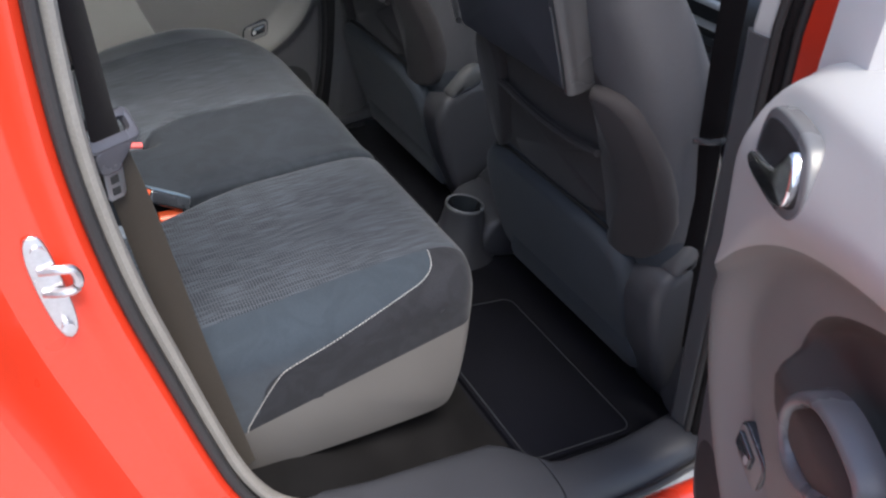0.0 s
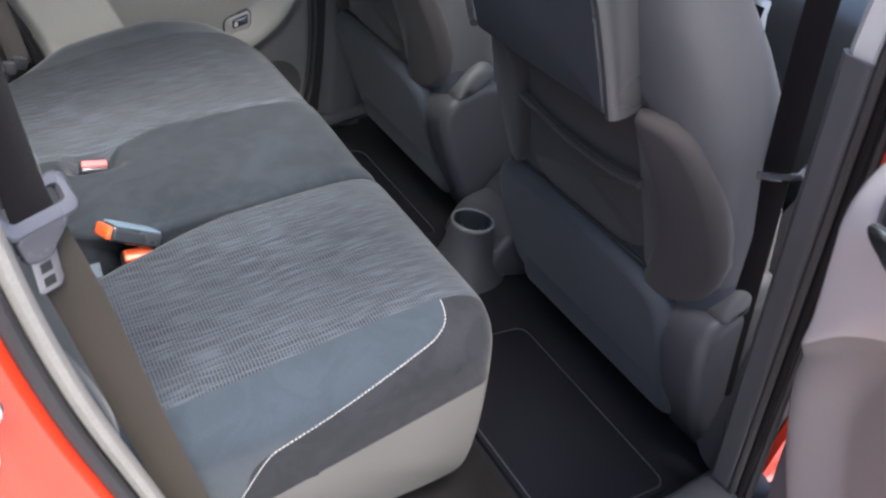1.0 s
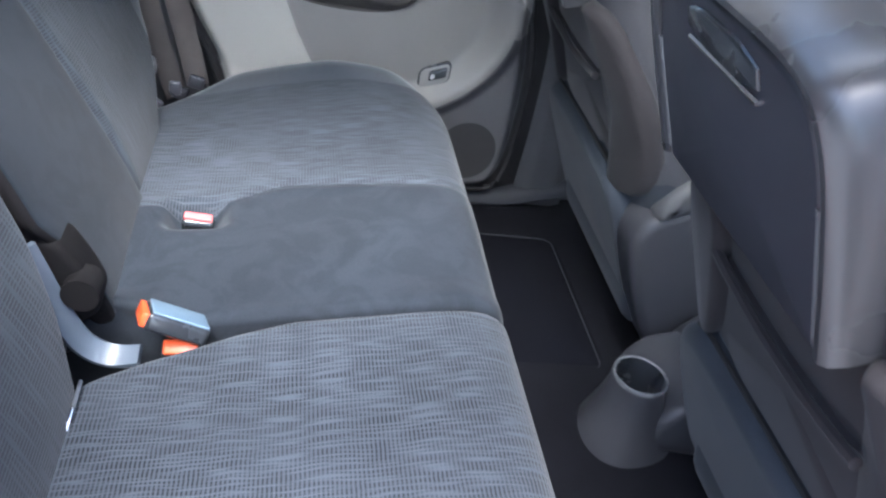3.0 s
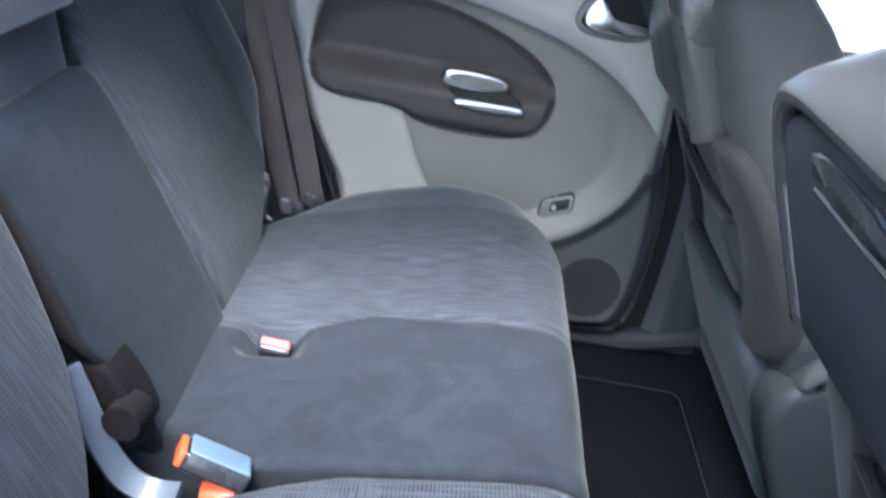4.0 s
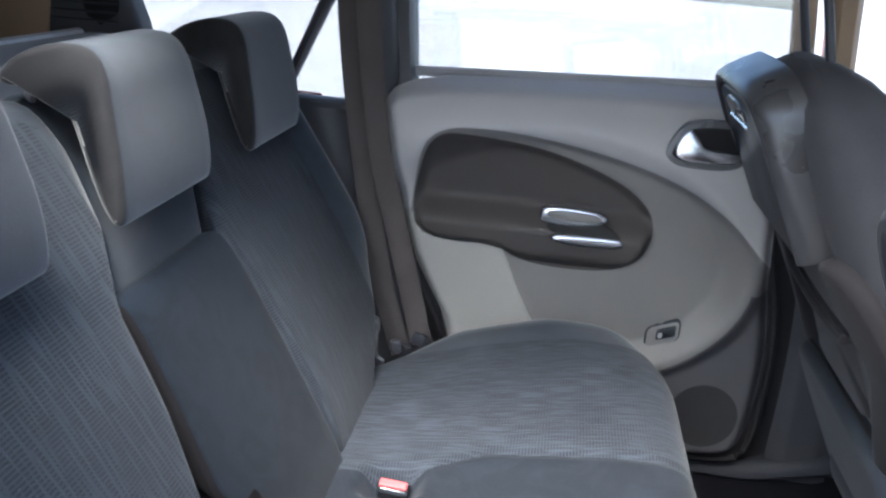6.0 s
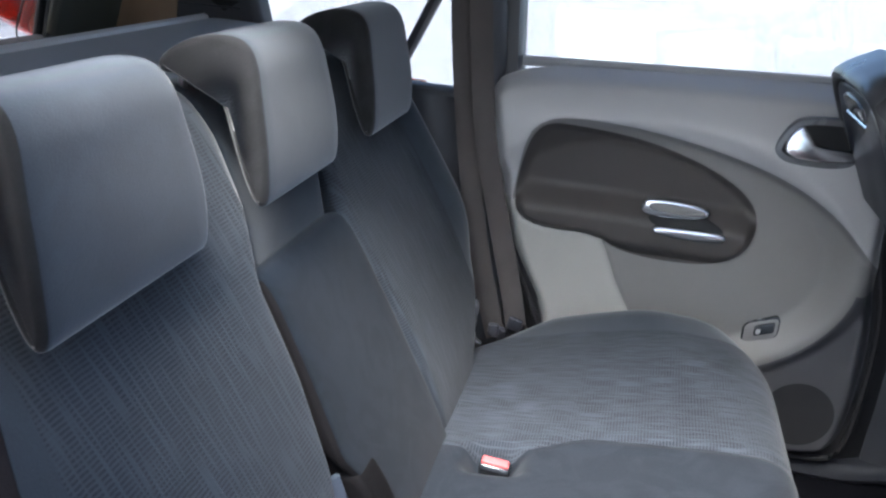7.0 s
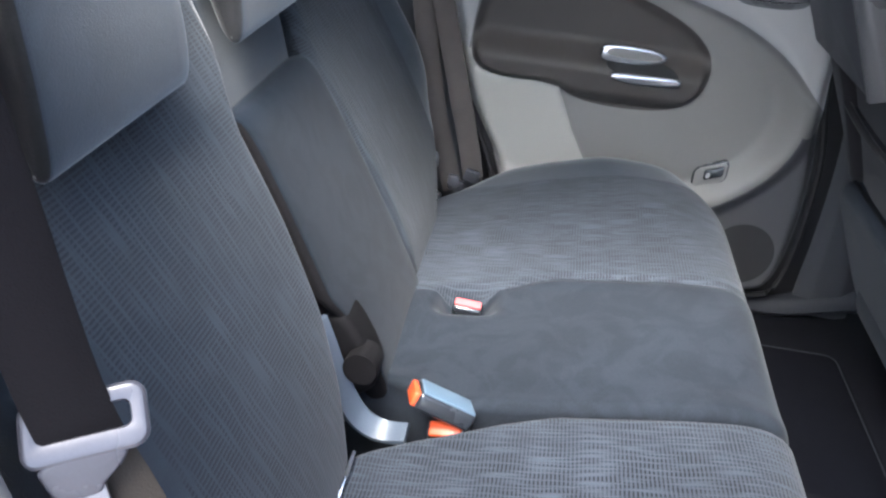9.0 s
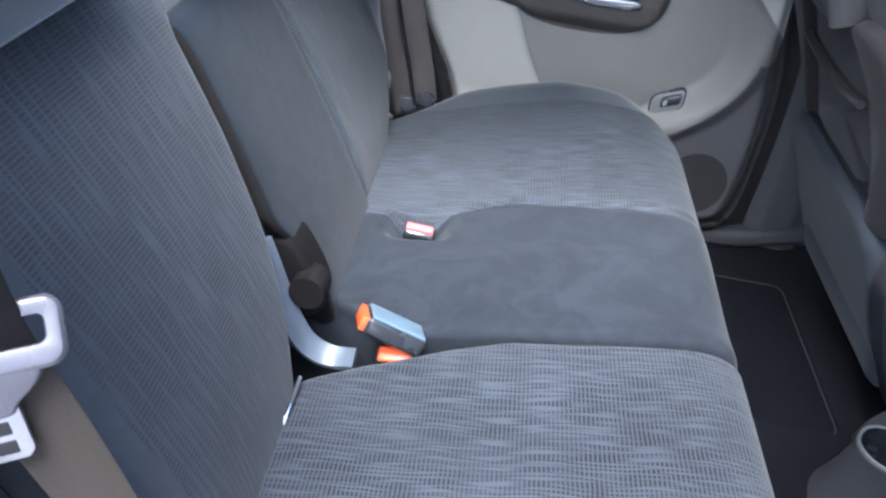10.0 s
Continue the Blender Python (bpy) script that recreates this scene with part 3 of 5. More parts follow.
    rings = [[at(x, z, -0.024) for x, z in inset(edge, 0.030)], [at(x, z, -0.030) for x, z in edge], [at(x, z, -0.104) for x, z in edge]]
    part("flange", loft(rings, caps=False), RUBBER, d, "black rubber-edged flange")
    rings = [[at(x, z, -0.104) for x, z in edge], [at(x, z, -0.112) for x, z in inset(edge, -0.012)],
             [at(x, z, -0.125) for x, z in inset(edge, -0.015)], [at(x, z, -0.130) for x, z in inset(edge, 0.05)]]
    part("outer_shell", loft(rings), PAINT, d, "red painted door shell")
    part("door_seal", tube([at(x, z, -0.026) for x, z in inset(edge, 0.000)], 0.007, 8, True), RUBBER, d, "black rubber door seal")
    return d


door_1 = door("door_1", 1, "closed rear car door with grey trim and black armrest insert")
door_2 = door("door_2", -1, "open rear car door with grey trim and chrome handle")
# the near door swings on a slanting hinge line
HINGE = Vector((1.027, -0.164, 0.90))
SWING = Matrix.Rotation(radians(59.2), 4, Vector((-0.199, -0.079, 1.0)).normalized())
door_2.matrix_basis = Matrix.Translation((0, 0, 0.076)) @ Matrix.Translation(HINGE) @ SWING @ Matrix.Translation(-HINGE) @ door_2.matrix_basis


# ---- pillars, sills and side walls ----
def side_wall(side):
    far = side > 0
    def at(x, out, z):
        return Vector((x, MID + side * out, z))
    # B-pillar trim
    xb = lambda z: (0.825 + 0.05 * max(1.25 - z, 0) if far else 0.767 + 0.245 * max(1.268 - z, 0)) - 0.10 * max(z - 1.25, 0)
    sh, wd = (0.0, 0.14) if far else (0.080, 0.070)
    def pillar(z0, z1, x_off, o0, o1, deep):
        rings = []
        for z in np.linspace(z0, z1, 22):
            ring = outline([(xb(z) + x_off, o0), (xb(z) + x_off, o1), (xb(z) + x_off + deep, o1), (xb(z) + x_off + deep, o0)], 48, 1)
            rings.append([at(x, o, z) for x, o in ring])
        return loft(rings)
    pl = thing("trim_b_pillar" , "grey plastic lower trim on the door pillar", "pillar trim", at(0.9, 0.78, 0.42), kind="structure")
    part("lower_trim", pillar(0.38, 1.262, 0.0, 0.735 + sh, 0.800 + sh, wd), TRIM, pl)
    # the far upper trim carries its sunlight as a tan colour
    part("upper_trim", pillar(1.256, 1.58, -0.018 if far else 0.006, 0.742 + sh, 0.795 + sh, 0.056 if far else wd - 0.015), TRIM_SUNLIT if far else TRIM_PALE, pl, "pale upper trim")
    for k, (o, r, m) in enumerate(((0.806, 0.008, RUBBER), (0.822, 0.009, SEAL), (0.838, 0.009, RUBBER)) if far else ((0.793, 0.007, RUBBER), (0.804, 0.007, BOOT), (0.815, 0.007, RUBBER))):
        part("pillar_seal", tube([at(xb(z) + (0.010 + 0.012 * k if far else 0.006 + 0.009 * k), o + sh, z) for z in np.linspace(0.40, 1.56, 30)], r, 8), m, pl, "black rubber door seal")
    part("pillar_metal", pillar(0.38 if far else 0.82, 1.12 if far else 1.56, 0.035 if far else 0.022, 0.842 if far else 0.884, 0.885 + sh, 0.10), PAINT, pl, "red painted pillar")
    if far:
        part("pillar_metal", pillar(1.12, 1.56, 0.004, 0.842, 0.885, 0.040), PAINT, pl, "red painted window post")
    else:
        part("pillar_shroud", pillar(0.34, 0.822, 0.018, 0.840 + sh, 0.888 + sh, 0.10), RUBBER, pl, "black pillar shroud")
    # sill with its scuff trim
    s = thing("trim_sill", "dark grey plastic sill trim beside the floor", "sill trim", at(0.5, 0.80, 0.38), kind="structure")
    prof = [(0.715, FLOOR - 0.005), (0.722, FLOOR + 0.03), (0.745, FLOOR + 0.045), (0.83, FLOOR + 0.046), (0.885, FLOOR + 0.036), (0.915, FLOOR + 0.006), (0.920, FLOOR - 0.04), (0.80, FLOOR - 0.04)]
    ring = outline(prof, 40, 2)
    back = lambda x, o: o if far else 0.92 - (0.92 - o) * (1 - 0.46 * step(x, 0.585, 0.70))
    part("scuff_plate", loft([[at(x, back(x, o) - 0.03 * step(0.35 - x, 0, 0.25), z + 0.05 * step(x, 0.80, 1.06) + 0.10 * step(0.20 - x, 0.0, 0.25)) for o, z in ring] for x in np.linspace(0.66, 1.05, 20)]), SCUFF, s)
    part("scuff_plate", loft([[at(x, back(x, o) - 0.03 * step(0.35 - x, 0, 0.25), z + 0.10 * step(0.20 - x, 0.0, 0.25)) for o, z in ring] for x in np.linspace(0.02, 0.657, 30)]), SCUFF, s)
    part("sill_seal", tube([at(x, 0.926, FLOOR + 0.005 + 0.05 * step(x, 0.80, 1.06)) for x in np.linspace(0.1, 1.02, 30)], 0.008, 8), RUBBER, s)
    part("sill_metal", loft([[at(x, o, z) for o, z in outline([(0.90, 0.33), (0.925, 0.350), (0.965, 0.335), (0.97, 0.20), (0.90, 0.20)], 30, 2)] for x in np.linspace(-0.2, 1.3, 30)]), PAINT, s, "red painted sill")
    # rear quarter: the curved edge of the door opening
    q = thing("trim_quarter", "red painted rear quarter with black door seal", "body panel", at(-0.2, 0.8, 0.5), kind="structure")
    line = spline([(-0.165, 1.56), (-0.152, 1.40), (-0.143, 1.276), (-0.136, 1.207), (-0.126, 1.131), (-0.111, 1.058), (-0.092, 0.984), (-0.066, 0.899), (-0.029, 0.801), (0.022, 0.663), (0.073, 0.537), (0.14, 0.44), (0.24, 0.385)], 60)
    def band(o0, o1, d0, d1):
        t = np.gradient(line, axis=0)
        t /= np.linalg.norm(t, axis=1)[:, None]
        nrm = np.stack([t[:, 1], -t[:, 0]], 1)
        if nrm[30, 0] > 0:
            nrm = -nrm
        return nrm, o0, o1, d0, d1
    nrm = band(0, 0, 0, 0)[0]
    off = lambda d: line + nrm * d
    part("door_seal", tube([at(x, 0.776, z) for x, z in off(-0.005)], 0.008, 10), RUBBER, q, "black rubber door seal")
    part("seal_lip", tube([at(x, 0.757, z) for x, z in off(-0.020)], 0.013, 10, flat=0.8), SEAL, q, "grey inner seal lip")
    prof = [(0.003, 0.772), (0.012, 0.782), (0.030, 0.785), (0.040, 0.792), (0.052, 0.794), (0.062, 0.791), (0.098, 0.800), (0.110, 0.814), (0.125, 0.837), (0.138, 0.855), (0.150, 0.868)]
    cols = [off(d) for d, _ in prof]
    part("door_flange", loft([[at(c[k][0], o, c[k][1]) for c, (_, o) in zip(cols, prof)] for k in range(60) if line[k][1] < 1.08 or not far], caps=False, closed=False), PAINT, q, "red painted flange")
    if far:
        jamb = outline([(-0.062, 1.20), (0.745, 1.22), (0.760, 0.95), (0.806, 0.80), (0.815, 0.60), (0.806, 0.46), (0.76, 0.428), (0.30, 0.428), (0.15, 0.45), (0.09, 0.66), (0.0, 0.84), (-0.03, 1.0)], 110, 2)
        jamb = jamb[np.r_[0:110][jamb[:, 1] < 1.13]]
        first = int(np.argmax(np.linalg.norm(np.diff(np.vstack([jamb, jamb[:1]]), axis=0), axis=1))) + 1
        jamb = np.roll(jamb, -first, 0)
        part("door_jamb", loft([[at(x, o, z) for x, z in inset(jamb, d)[1:-1]] for d, o in ((0.01, 0.795), (-0.004, 0.750), (-0.014, 0.742), (-0.030, 0.742), (-0.09, 0.765))], caps=False, closed=False), RUBBER, q, "black door jamb lining")
    low = [k for k in range(60) if line[k][1] < 1.17]
    outer = low if far else range(60)
    skin = off(0.149)
    part("body_panel", loft([[at(skin[k][0] + (-1.02 - skin[k][0]) * f, 0.868 + 0.01 * math.sin(3 * f), min(skin[k][1], 1.13 if far else 2.0)) for f in np.linspace(0, 1, 10)] for k in outer], caps=False, closed=False), PAINT, q, "red painted metal")
    # inner trim behind the seal
    lip = off(-0.012)
    part("side_trim", loft([[at(lip[k][0] + (-0.98 - lip[k][0]) * f, 0.744 - 0.05 * step(f, 0.0, 0.10) - 0.02 * f, lip[k][1]) for f in np.linspace(0, 1, 24)] for k in low], caps=False, closed=False), TRIM, q, "grey plastic side trim")
    # C-pillar trim, the slanting strut and the two small panes
    rings = []
    for z in np.linspace(1.08 if far else 1.155, 1.57, 16):
        g = 0.10 * max(z - 1.25, 0)
        g += 0.0 if far else 0.065
        e = 0.022 if far else 0.0
        ring = outline([(-0.145 - g, 0.700), (-0.145 - g, 0.765), (-0.070 + e - g, 0.765), (-0.070 + e - g, 0.715), (-0.10 - g, 0.692)], 32, 2)
        rings.append([at(x, o - 0.10 * max(z - 1.25, 0), z) for x, o in ring])
    part("pillar_trim", loft(rings), TRIM, q, "grey pillar trim")
    if far:
        part("pillar_metal", loft([[at(x - 0.10 * max(z - 1.25, 0), o, z) for x, o in ((-0.100, 0.748), (-0.100, 0.760), (-0.080, 0.760), (-0.080, 0.748))] for z in np.linspace(1.20, 1.56, 10)]), PAINT, q, "red painted window post", sharp=30)
    part("strut", tube([at(-0.30, 0.725, 1.17), at(-0.255, 0.722, 1.262), at(-0.20, 0.716, 1.375), at(-0.13, 0.70, 1.52)], 0.026, 10, flat=0.45), PLASTIC, q, "dark slanting window strut")
    sill = outline([(1.150, 0.690), (1.172, 0.690), (1.176, 0.730), (1.150, 0.80)], 20, 1)
    part("window_sill", loft([[at(x, o, z) for z, o in sill] for x in np.linspace(-0.66, -0.10 if far else -0.22, 12)]), TRIM, q)
    glass = bmesh.new()
    glass.faces.new([glass.verts.new(at(*c)) for c in ((-0.80, 0.765, 1.15), (-0.10, 0.765, 1.15), (-0.14, 0.70, 1.56), (-0.72, 0.70, 1.56))])
    bmesh.ops.solidify(glass, geom=glass.faces, thickness=0.004)
    gl = part("pane", glass, GLASS, q, "clear quarter glass", smooth=False)
    gl.visible_shadow = False
    # D-pillar trim with air-vent slats
    dp = outline([(-0.585, 1.16), (-0.592, 1.28), (-0.625, 1.38), (-0.72, 1.57), (-0.98, 1.57), (-0.98, 1.16)], 60, 1)
    dpil = part("d_pillar_trim", slab(dp, lambda x, z, w: at(x, 0.735 - w - 0.10 * max(z - 1.25, 0), z), 0.06, 0.02, 5), TRIM, q, "dark rear pillar trim")
    part("vent_recess", slab(outline([(-0.815, 1.285), (-0.800, 1.40), (-0.625, 1.40), (-0.640, 1.285)], 40, 1), lambda x, z, w: at(x, 0.676 - w - 0.10 * max(z - 1.25, 0), z), 0.002, 0.0005), GAP, dpil)
    for k in range(6):
        z = 1.296 + 0.018 * k
        part("vent_slat", tube([at(x, 0.670 - 0.10 * max(z - 1.25, 0), z) for x in np.linspace(-0.805 + 0.13 * (z - 1.285), -0.642 + 0.13 * (z - 1.285), 6)], 0.005, 6, flat=0.5), PLASTIC, dpil, "dark vent slat")
    return q


side_wall(1)
side_wall(-1)

# ---- tail: parcel shelf, tailgate and rear window ----
shelf = thing("parcel_shelf", "blue-grey moulded parcel shelf behind the rear seats", "parcel shelf", (-0.56, MID, 1.25))
ring = outline([(-0.40, 1.235), (-0.40, 1.262), (-0.55, 1.272), (-0.69, 1.276), (-0.715, 1.268), (-0.715, 1.245), (-0.55, 1.25)], 50, 2)
part("board", loft([[(x, y, z) for x, z in ring] for y in np.linspace(0.06, 1.34, 30)]), SHELF, shelf)
# silver colour paints the daylight on the rear ledge
part("lit_rear_lip", tube([(-0.712, y, 1.270) for y in np.linspace(0.06, 1.34, 20)], 0.012, 8), SILVER, shelf, "smooth rear lip with daylight in its pale colour")
tail = thing("tailgate", "closed tailgate with dark trim and rear window", "tailgate", (-0.98, MID, 0.45), kind="structure")
part("tail_trim", loft([[(x, y, z) for x, z in outline([(-0.90, 0.36), (-0.88, 0.80), (-0.915, 1.20), (-0.95, 1.235), (-1.0, 1.235), (-1.02, 0.80), (-1.0, 0.36)], 50, 2)] for y in np.linspace(-0.02, 1.42, 20)]), PLASTIC, tail)
part("tail_metal", loft([[(x, y, z) for x, z in outline([(-1.005, 0.36), (-1.03, 0.80), (-1.005, 1.22), (-1.03, 1.22), (-1.08, 0.80), (-1.05, 0.36)], 50, 2)] for y in np.linspace(-0.10, 1.50, 20)]), PAINT, tail, "red painted metal")
tg = bmesh.new()
tg.faces.new([tg.verts.new(c) for c in ((-0.99, 0.02, 1.23), (-0.99, 1.38, 1.23), (-0.86, 1.30, 1.57), (-0.86, 0.10, 1.57))])
bmesh.ops.solidify(tg, geom=tg.faces, thickness=0.004)
tpane = part("pane", tg, GLASS, tail, "clear rear window", smooth=False)
tpane.visible_shadow = False
for y0, y1 in ((0.03, 0.11), (1.37, 1.29)):
    part("window_post", tube([(-0.985, y0, 1.22), (-0.925, (y0 + y1) / 2, 1.40), (-0.865, y1, 1.565)], 0.030, 10, flat=0.6), PLASTIC, tail, "dark window post")
corner = resample(np.array([(1.150, 1.18), (1.150, 1.56), (1.40, 1.56), (1.40, 1.18)]), 60)
part("corner_trim", slab(corner, lambda y, z, w: Vector((-0.985 + 0.38 * (z - 1.23) + w, y, z)), 0.035, 0.010, 4), TRIM_OLIVE, tail, "olive-grey corner trim")
# thin tan sheet painting the sunlit side of the rear pillar
part("sunlit_strip", slab(resample(np.array([(-0.975, 1.18), (-0.86, 1.53), (-0.74, 1.53), (-0.815, 1.18)]), 60), lambda x, z, w: Vector((x, MID + 0.668 - w - 0.10 * max(z - 1.25, 0), z)), 0.006, 0.002), TRIM_SUNLIT, tail, "strip of warm sunlight painted on the rear pillar trim")
part("glass_edge", tube([(-0.975, 1.130, 1.215), (-0.93, 1.125, 1.36), (-0.862, 1.115, 1.56)], 0.013, 10, flat=0.5), RUBBER, tail, "black glass edge")
part("edge_piping", tube([(-0.958, 1.130, 1.225), (-0.914, 1.125, 1.36), (-0.846, 1.115, 1.56)], 0.003, 6), TABLE_RIM, tail)
part("lamp_lens", slab(resample(np.array([(1.09, 1.268), (1.09, 1.45), (1.225, 1.45), (1.225, 1.205)]), 40), lambda y, z, w: Vector((-1.06 + 0.38 * (z - 1.23) + w, y, z)), 0.02, 0.006), LAMP_RED, tail, "red lamp lens behind the glass")
part("glass_wire", tube(spline([(-0.962, 1.065, 1.225), (-0.957, 1.055, 1.25), (-0.945, 1.060, 1.285), (-0.935, 1.064, 1.31)], 12, 2), 0.0018, 6), RUBBER, tail, "thin black wire")

# ---- front of the cabin ----
dash = thing("dashboard", "dark dashboard with silver centre panel", "dashboard", (1.85, MID, 0.5), kind="structure")
part("dash_body", loft([[(x - 0.05 * math.cos(2.2 * (y - MID)), y, z) for x, z in outline([(1.72, 0.62), (1.66, 0.86), (1.68, 1.02), (1.78, 1.10), (2.05, 1.12), (2.30, 1.08), (2.30, 0.45), (1.95, 0.40), (1.85, 0.55)], 60, 2)] for y in np.linspace(-0.05, 1.45, 30)]), PLASTIC, dash)
cf = outline([(-0.115, 0.70), (-0.13, 1.06), (0.13, 1.06), (0.115, 0.70)], 40, 1)
centre = part("centre_panel", slab(cf, lambda y, z, w: Vector((1.665 + 0.10 * max(z - 0.98, 0) - w - 0.12 * max(0.86 - z, 0) * 0, MID + y, z)), 0.04, 0.01, 4), SILVER, dash, "silver centre panel")
for z in (0.985, 0.945, 0.905):
    part("radio_slot", block((0.006, 0.16, 0.018), (1.622, MID, z), 0.002), GAP, centre)
part("display", block((0.006, 0.18, 0.035), (1.625, MID, 1.032), 0.002), GAP, centre)
part("gear_console", pillow([(1.0, 0.38), (1.05, 0.58), (1.35, 0.62), (1.62, 0.74), (1.68, 0.70), (1.68, 0.38)], lambda u, v, y: Vector((u, y, v)), 0.60, 0.80, 0.02, 0.02, None, n=50, cols=8), PLASTIC, dash, sharp=0)
screen = bmesh.new()
screen.faces.new([screen.verts.new(c) for c in ((2.55, 0.0, 1.05), (2.55, 1.4, 1.05), (1.80, 1.32, 1.55), (1.80, 0.08, 1.55))])
bmesh.ops.solidify(screen, geom=screen.faces, thickness=0.005)
wind = part("window_1", screen, GLASS, None, smooth=False)
wind.visible_shadow = False
tagged(wind, "clear raked windscreen", "windscreen", kind="structure")


def front_door(name, side):
    d = thing(name, "closed front car door with grey trim", "car door", (1.4, MID + side * 0.8, 0.42), kind="structure")
    def at(x, o, z):
        return (x, MID + side * o, z)
    ring = outline([(0.40, 0.735), (0.60, 0.700), (0.90, 0.690), (0.97, 0.715), (1.07, 0.735), (1.13, 0.775), (1.13, 0.82), (0.90, 0.865), (0.40, 0.850)], 60, 2)
    part("door_panel", loft([[at(x, o, z) for z, o in ring] for x in np.linspace(1.028, 2.05, 24)]), PLASTIC, d)
    part("outer_shell", loft([[at(x, o, z) for z, o in outline([(0.38, 0.852), (0.90, 0.868), (1.13, 0.838), (1.13, 0.845), (0.90, 0.885), (0.38, 0.868)], 40, 2)] for x in np.linspace(1.06, 2.2, 24)]), PAINT, d, "red painted metal")
    g = bmesh.new()
    g.faces.new([g.verts.new(at(*c)) for c in ((0.93, 0.79, 1.12), (2.25, 0.80, 1.09), (1.75, 0.70, 1.56), (0.90, 0.70, 1.56))])
    bmesh.ops.solidify(g, geom=g.faces, thickness=0.004)
    pane = part("pane", g, GLASS, d, "clear side glass", smooth=False)
    pane.visible_shadow = False
    part("screen_pillar", tube([at(2.45, 0.72, 1.06), at(2.1, 0.70, 1.33), at(1.78, 0.68, 1.56)], 0.035, 10), PLASTIC, d)
    return d


front_door("door_3", 1)
front_door("door_4", -1)


# ---- rear seats ----
CUSHION = [(-0.06, 0.45), (-0.075, 0.64), (-0.03, 0.690), (0.10, 0.706), (0.30, 0.744), (0.44, 0.772), (0.525, 0.780), (0.570, 0.748), (0.578, 0.66),
           (0.572, 0.57), (0.552, 0.47), (0.530, 0.438), (0.30, 0.412), (0.05, 0.40)]
flat = lambda u, v, y: Vector((u, y, v))
UB, NB = Vector((-0.485, 0, 0.875)), Vector((0.875, 0, 0.485))


def lean(b, c, y):
    """A point of the rear backrest: b up along it, c out of its face."""
    return Vector((0.030, y, 0.66)) + UB * b + NB * c


def lean_back(co):
    d = co - Vector((0.030, 0, 0.66))
    return d.x * UB.x + d.z * UB.z, d.x * NB.x + d.z * NB.z


def top_heavy(ring):
    lo, hi = ring[:, 1].min(), ring[:, 1].max()
    return 0.12 + 0.88 * np.clip((ring[:, 1] - lo) / (hi - lo), 0, 1) ** 2


def stitches(path, parent, gap=0.0062, long=0.0042, r=0.0008):
    """A row of short pale stitches along a path."""
    p = resample(np.array([tuple(q) for q in path]), max(int(sum(np.linalg.norm(np.diff(np.array([tuple(q) for q in path]), axis=0), axis=1)) / gap), 2), closed=False)
    bm = bmesh.new()
    for a, b in zip(p[:-1], p[1:]):
        a, b = Vector(a), Vector(b)
        d = b - a
        piece = tube([a, a + d * (long / gap)], r, 5)
        me = bpy.data.meshes.new("tmp")
        piece.to_mesh(me)
        piece.free()
        bm.from_mesh(me)
        bpy.data.meshes.remove(me)
    return part("stitching", bm, THREAD, parent, "pale contrast stitching")


single = thing("single_car_seat", "single rear seat in charcoal ribbed cloth", "car seat", (0.25, 0.29, FLOOR))
bench = thing("car_bench_seat", "two-place rear bench in charcoal cloth and velour", "car seat", (0.25, 0.92, FLOOR))

# near cushion: ribbed top, slate side panel, black band below the stitching, vinyl skirt
near = pillow(CUSHION, flat, 0.055, 0.508, 0.10, 0.022, top_heavy, n=110, cols=30, steps=14, soft=30)
for v in near.verts:
    x, y = v.co.x, v.co.y
    if y > 0.25:
        y1 = np.interp(x, (-0.06, 0.0, 0.02, 0.077, 0.188, 0.26), (0.37, 0.405, 0.420, 0.448, 0.490, 0.508))
        v.co.y = 0.25 + (y - 0.25) * (y1 - 0.25) / (0.508 - 0.25)
STITCH = spline([(0.135, 0.505), (0.136, 0.555), (0.143, 0.590), (0.160, 0.616), (0.188, 0.634), (0.245, 0.661), (0.330, 0.698), (0.410, 0.731), (0.455, 0.748), (0.478, 0.770), (0.480, 0.80)], 60)
stitch_f = inside([(0.135, 0.30), *[tuple(p) for p in STITCH], (0.80, 0.82), (0.80, 0.30)])
f_skirt = lambda c: 0.5185 + 0.3437 * (c.x - 0.14) - c.z
f_top = lambda c: c.y - np.interp(c.x, (0.0, 0.15, 0.30, 0.42, 0.50, 0.56), (0.118, 0.126, 0.135, 0.138, 0.136, 0.128))
f_stitch = lambda c: stitch_f(c.x, c.z)
f_band = lambda c: min(f_stitch(c), max(-f_top(c), 0.725 - c.z))
carve(near, f_skirt)
skirt = take(near, f_skirt)
for f in (f_stitch, f_top, lambda c: 0.725 - c.z):
    carve(near, f)
band_bm = take(near, f_band)
top_bm = take(near, f_top)
seam = [e for e in band_bm.edges if len(e.link_faces) == 1 and all(abs(stitch_f(v.co.x, v.co.z)) < 0.002 and v.co.y < 0.24 for v in e.verts)]
st = sorted({(round(v.co.x, 4), round(v.co.y, 4), round(v.co.z, 4)) for e in seam for v in e.verts}, key=lambda q: q[0] + q[2])
cushion = part("cushion", top_bm, CLOTH, single, "charcoal ribbed cloth cushion", sharp=0)
part("side_panel", near, SUEDE_BLUE, cushion, "slate velour side panel", sharp=0)
part("front_band", band_bm, SUEDE_DARK, cushion, "black velour band", sharp=0)
part("skirt", skirt, VINYL, cushion, "grey vinyl skirt", sharp=0)

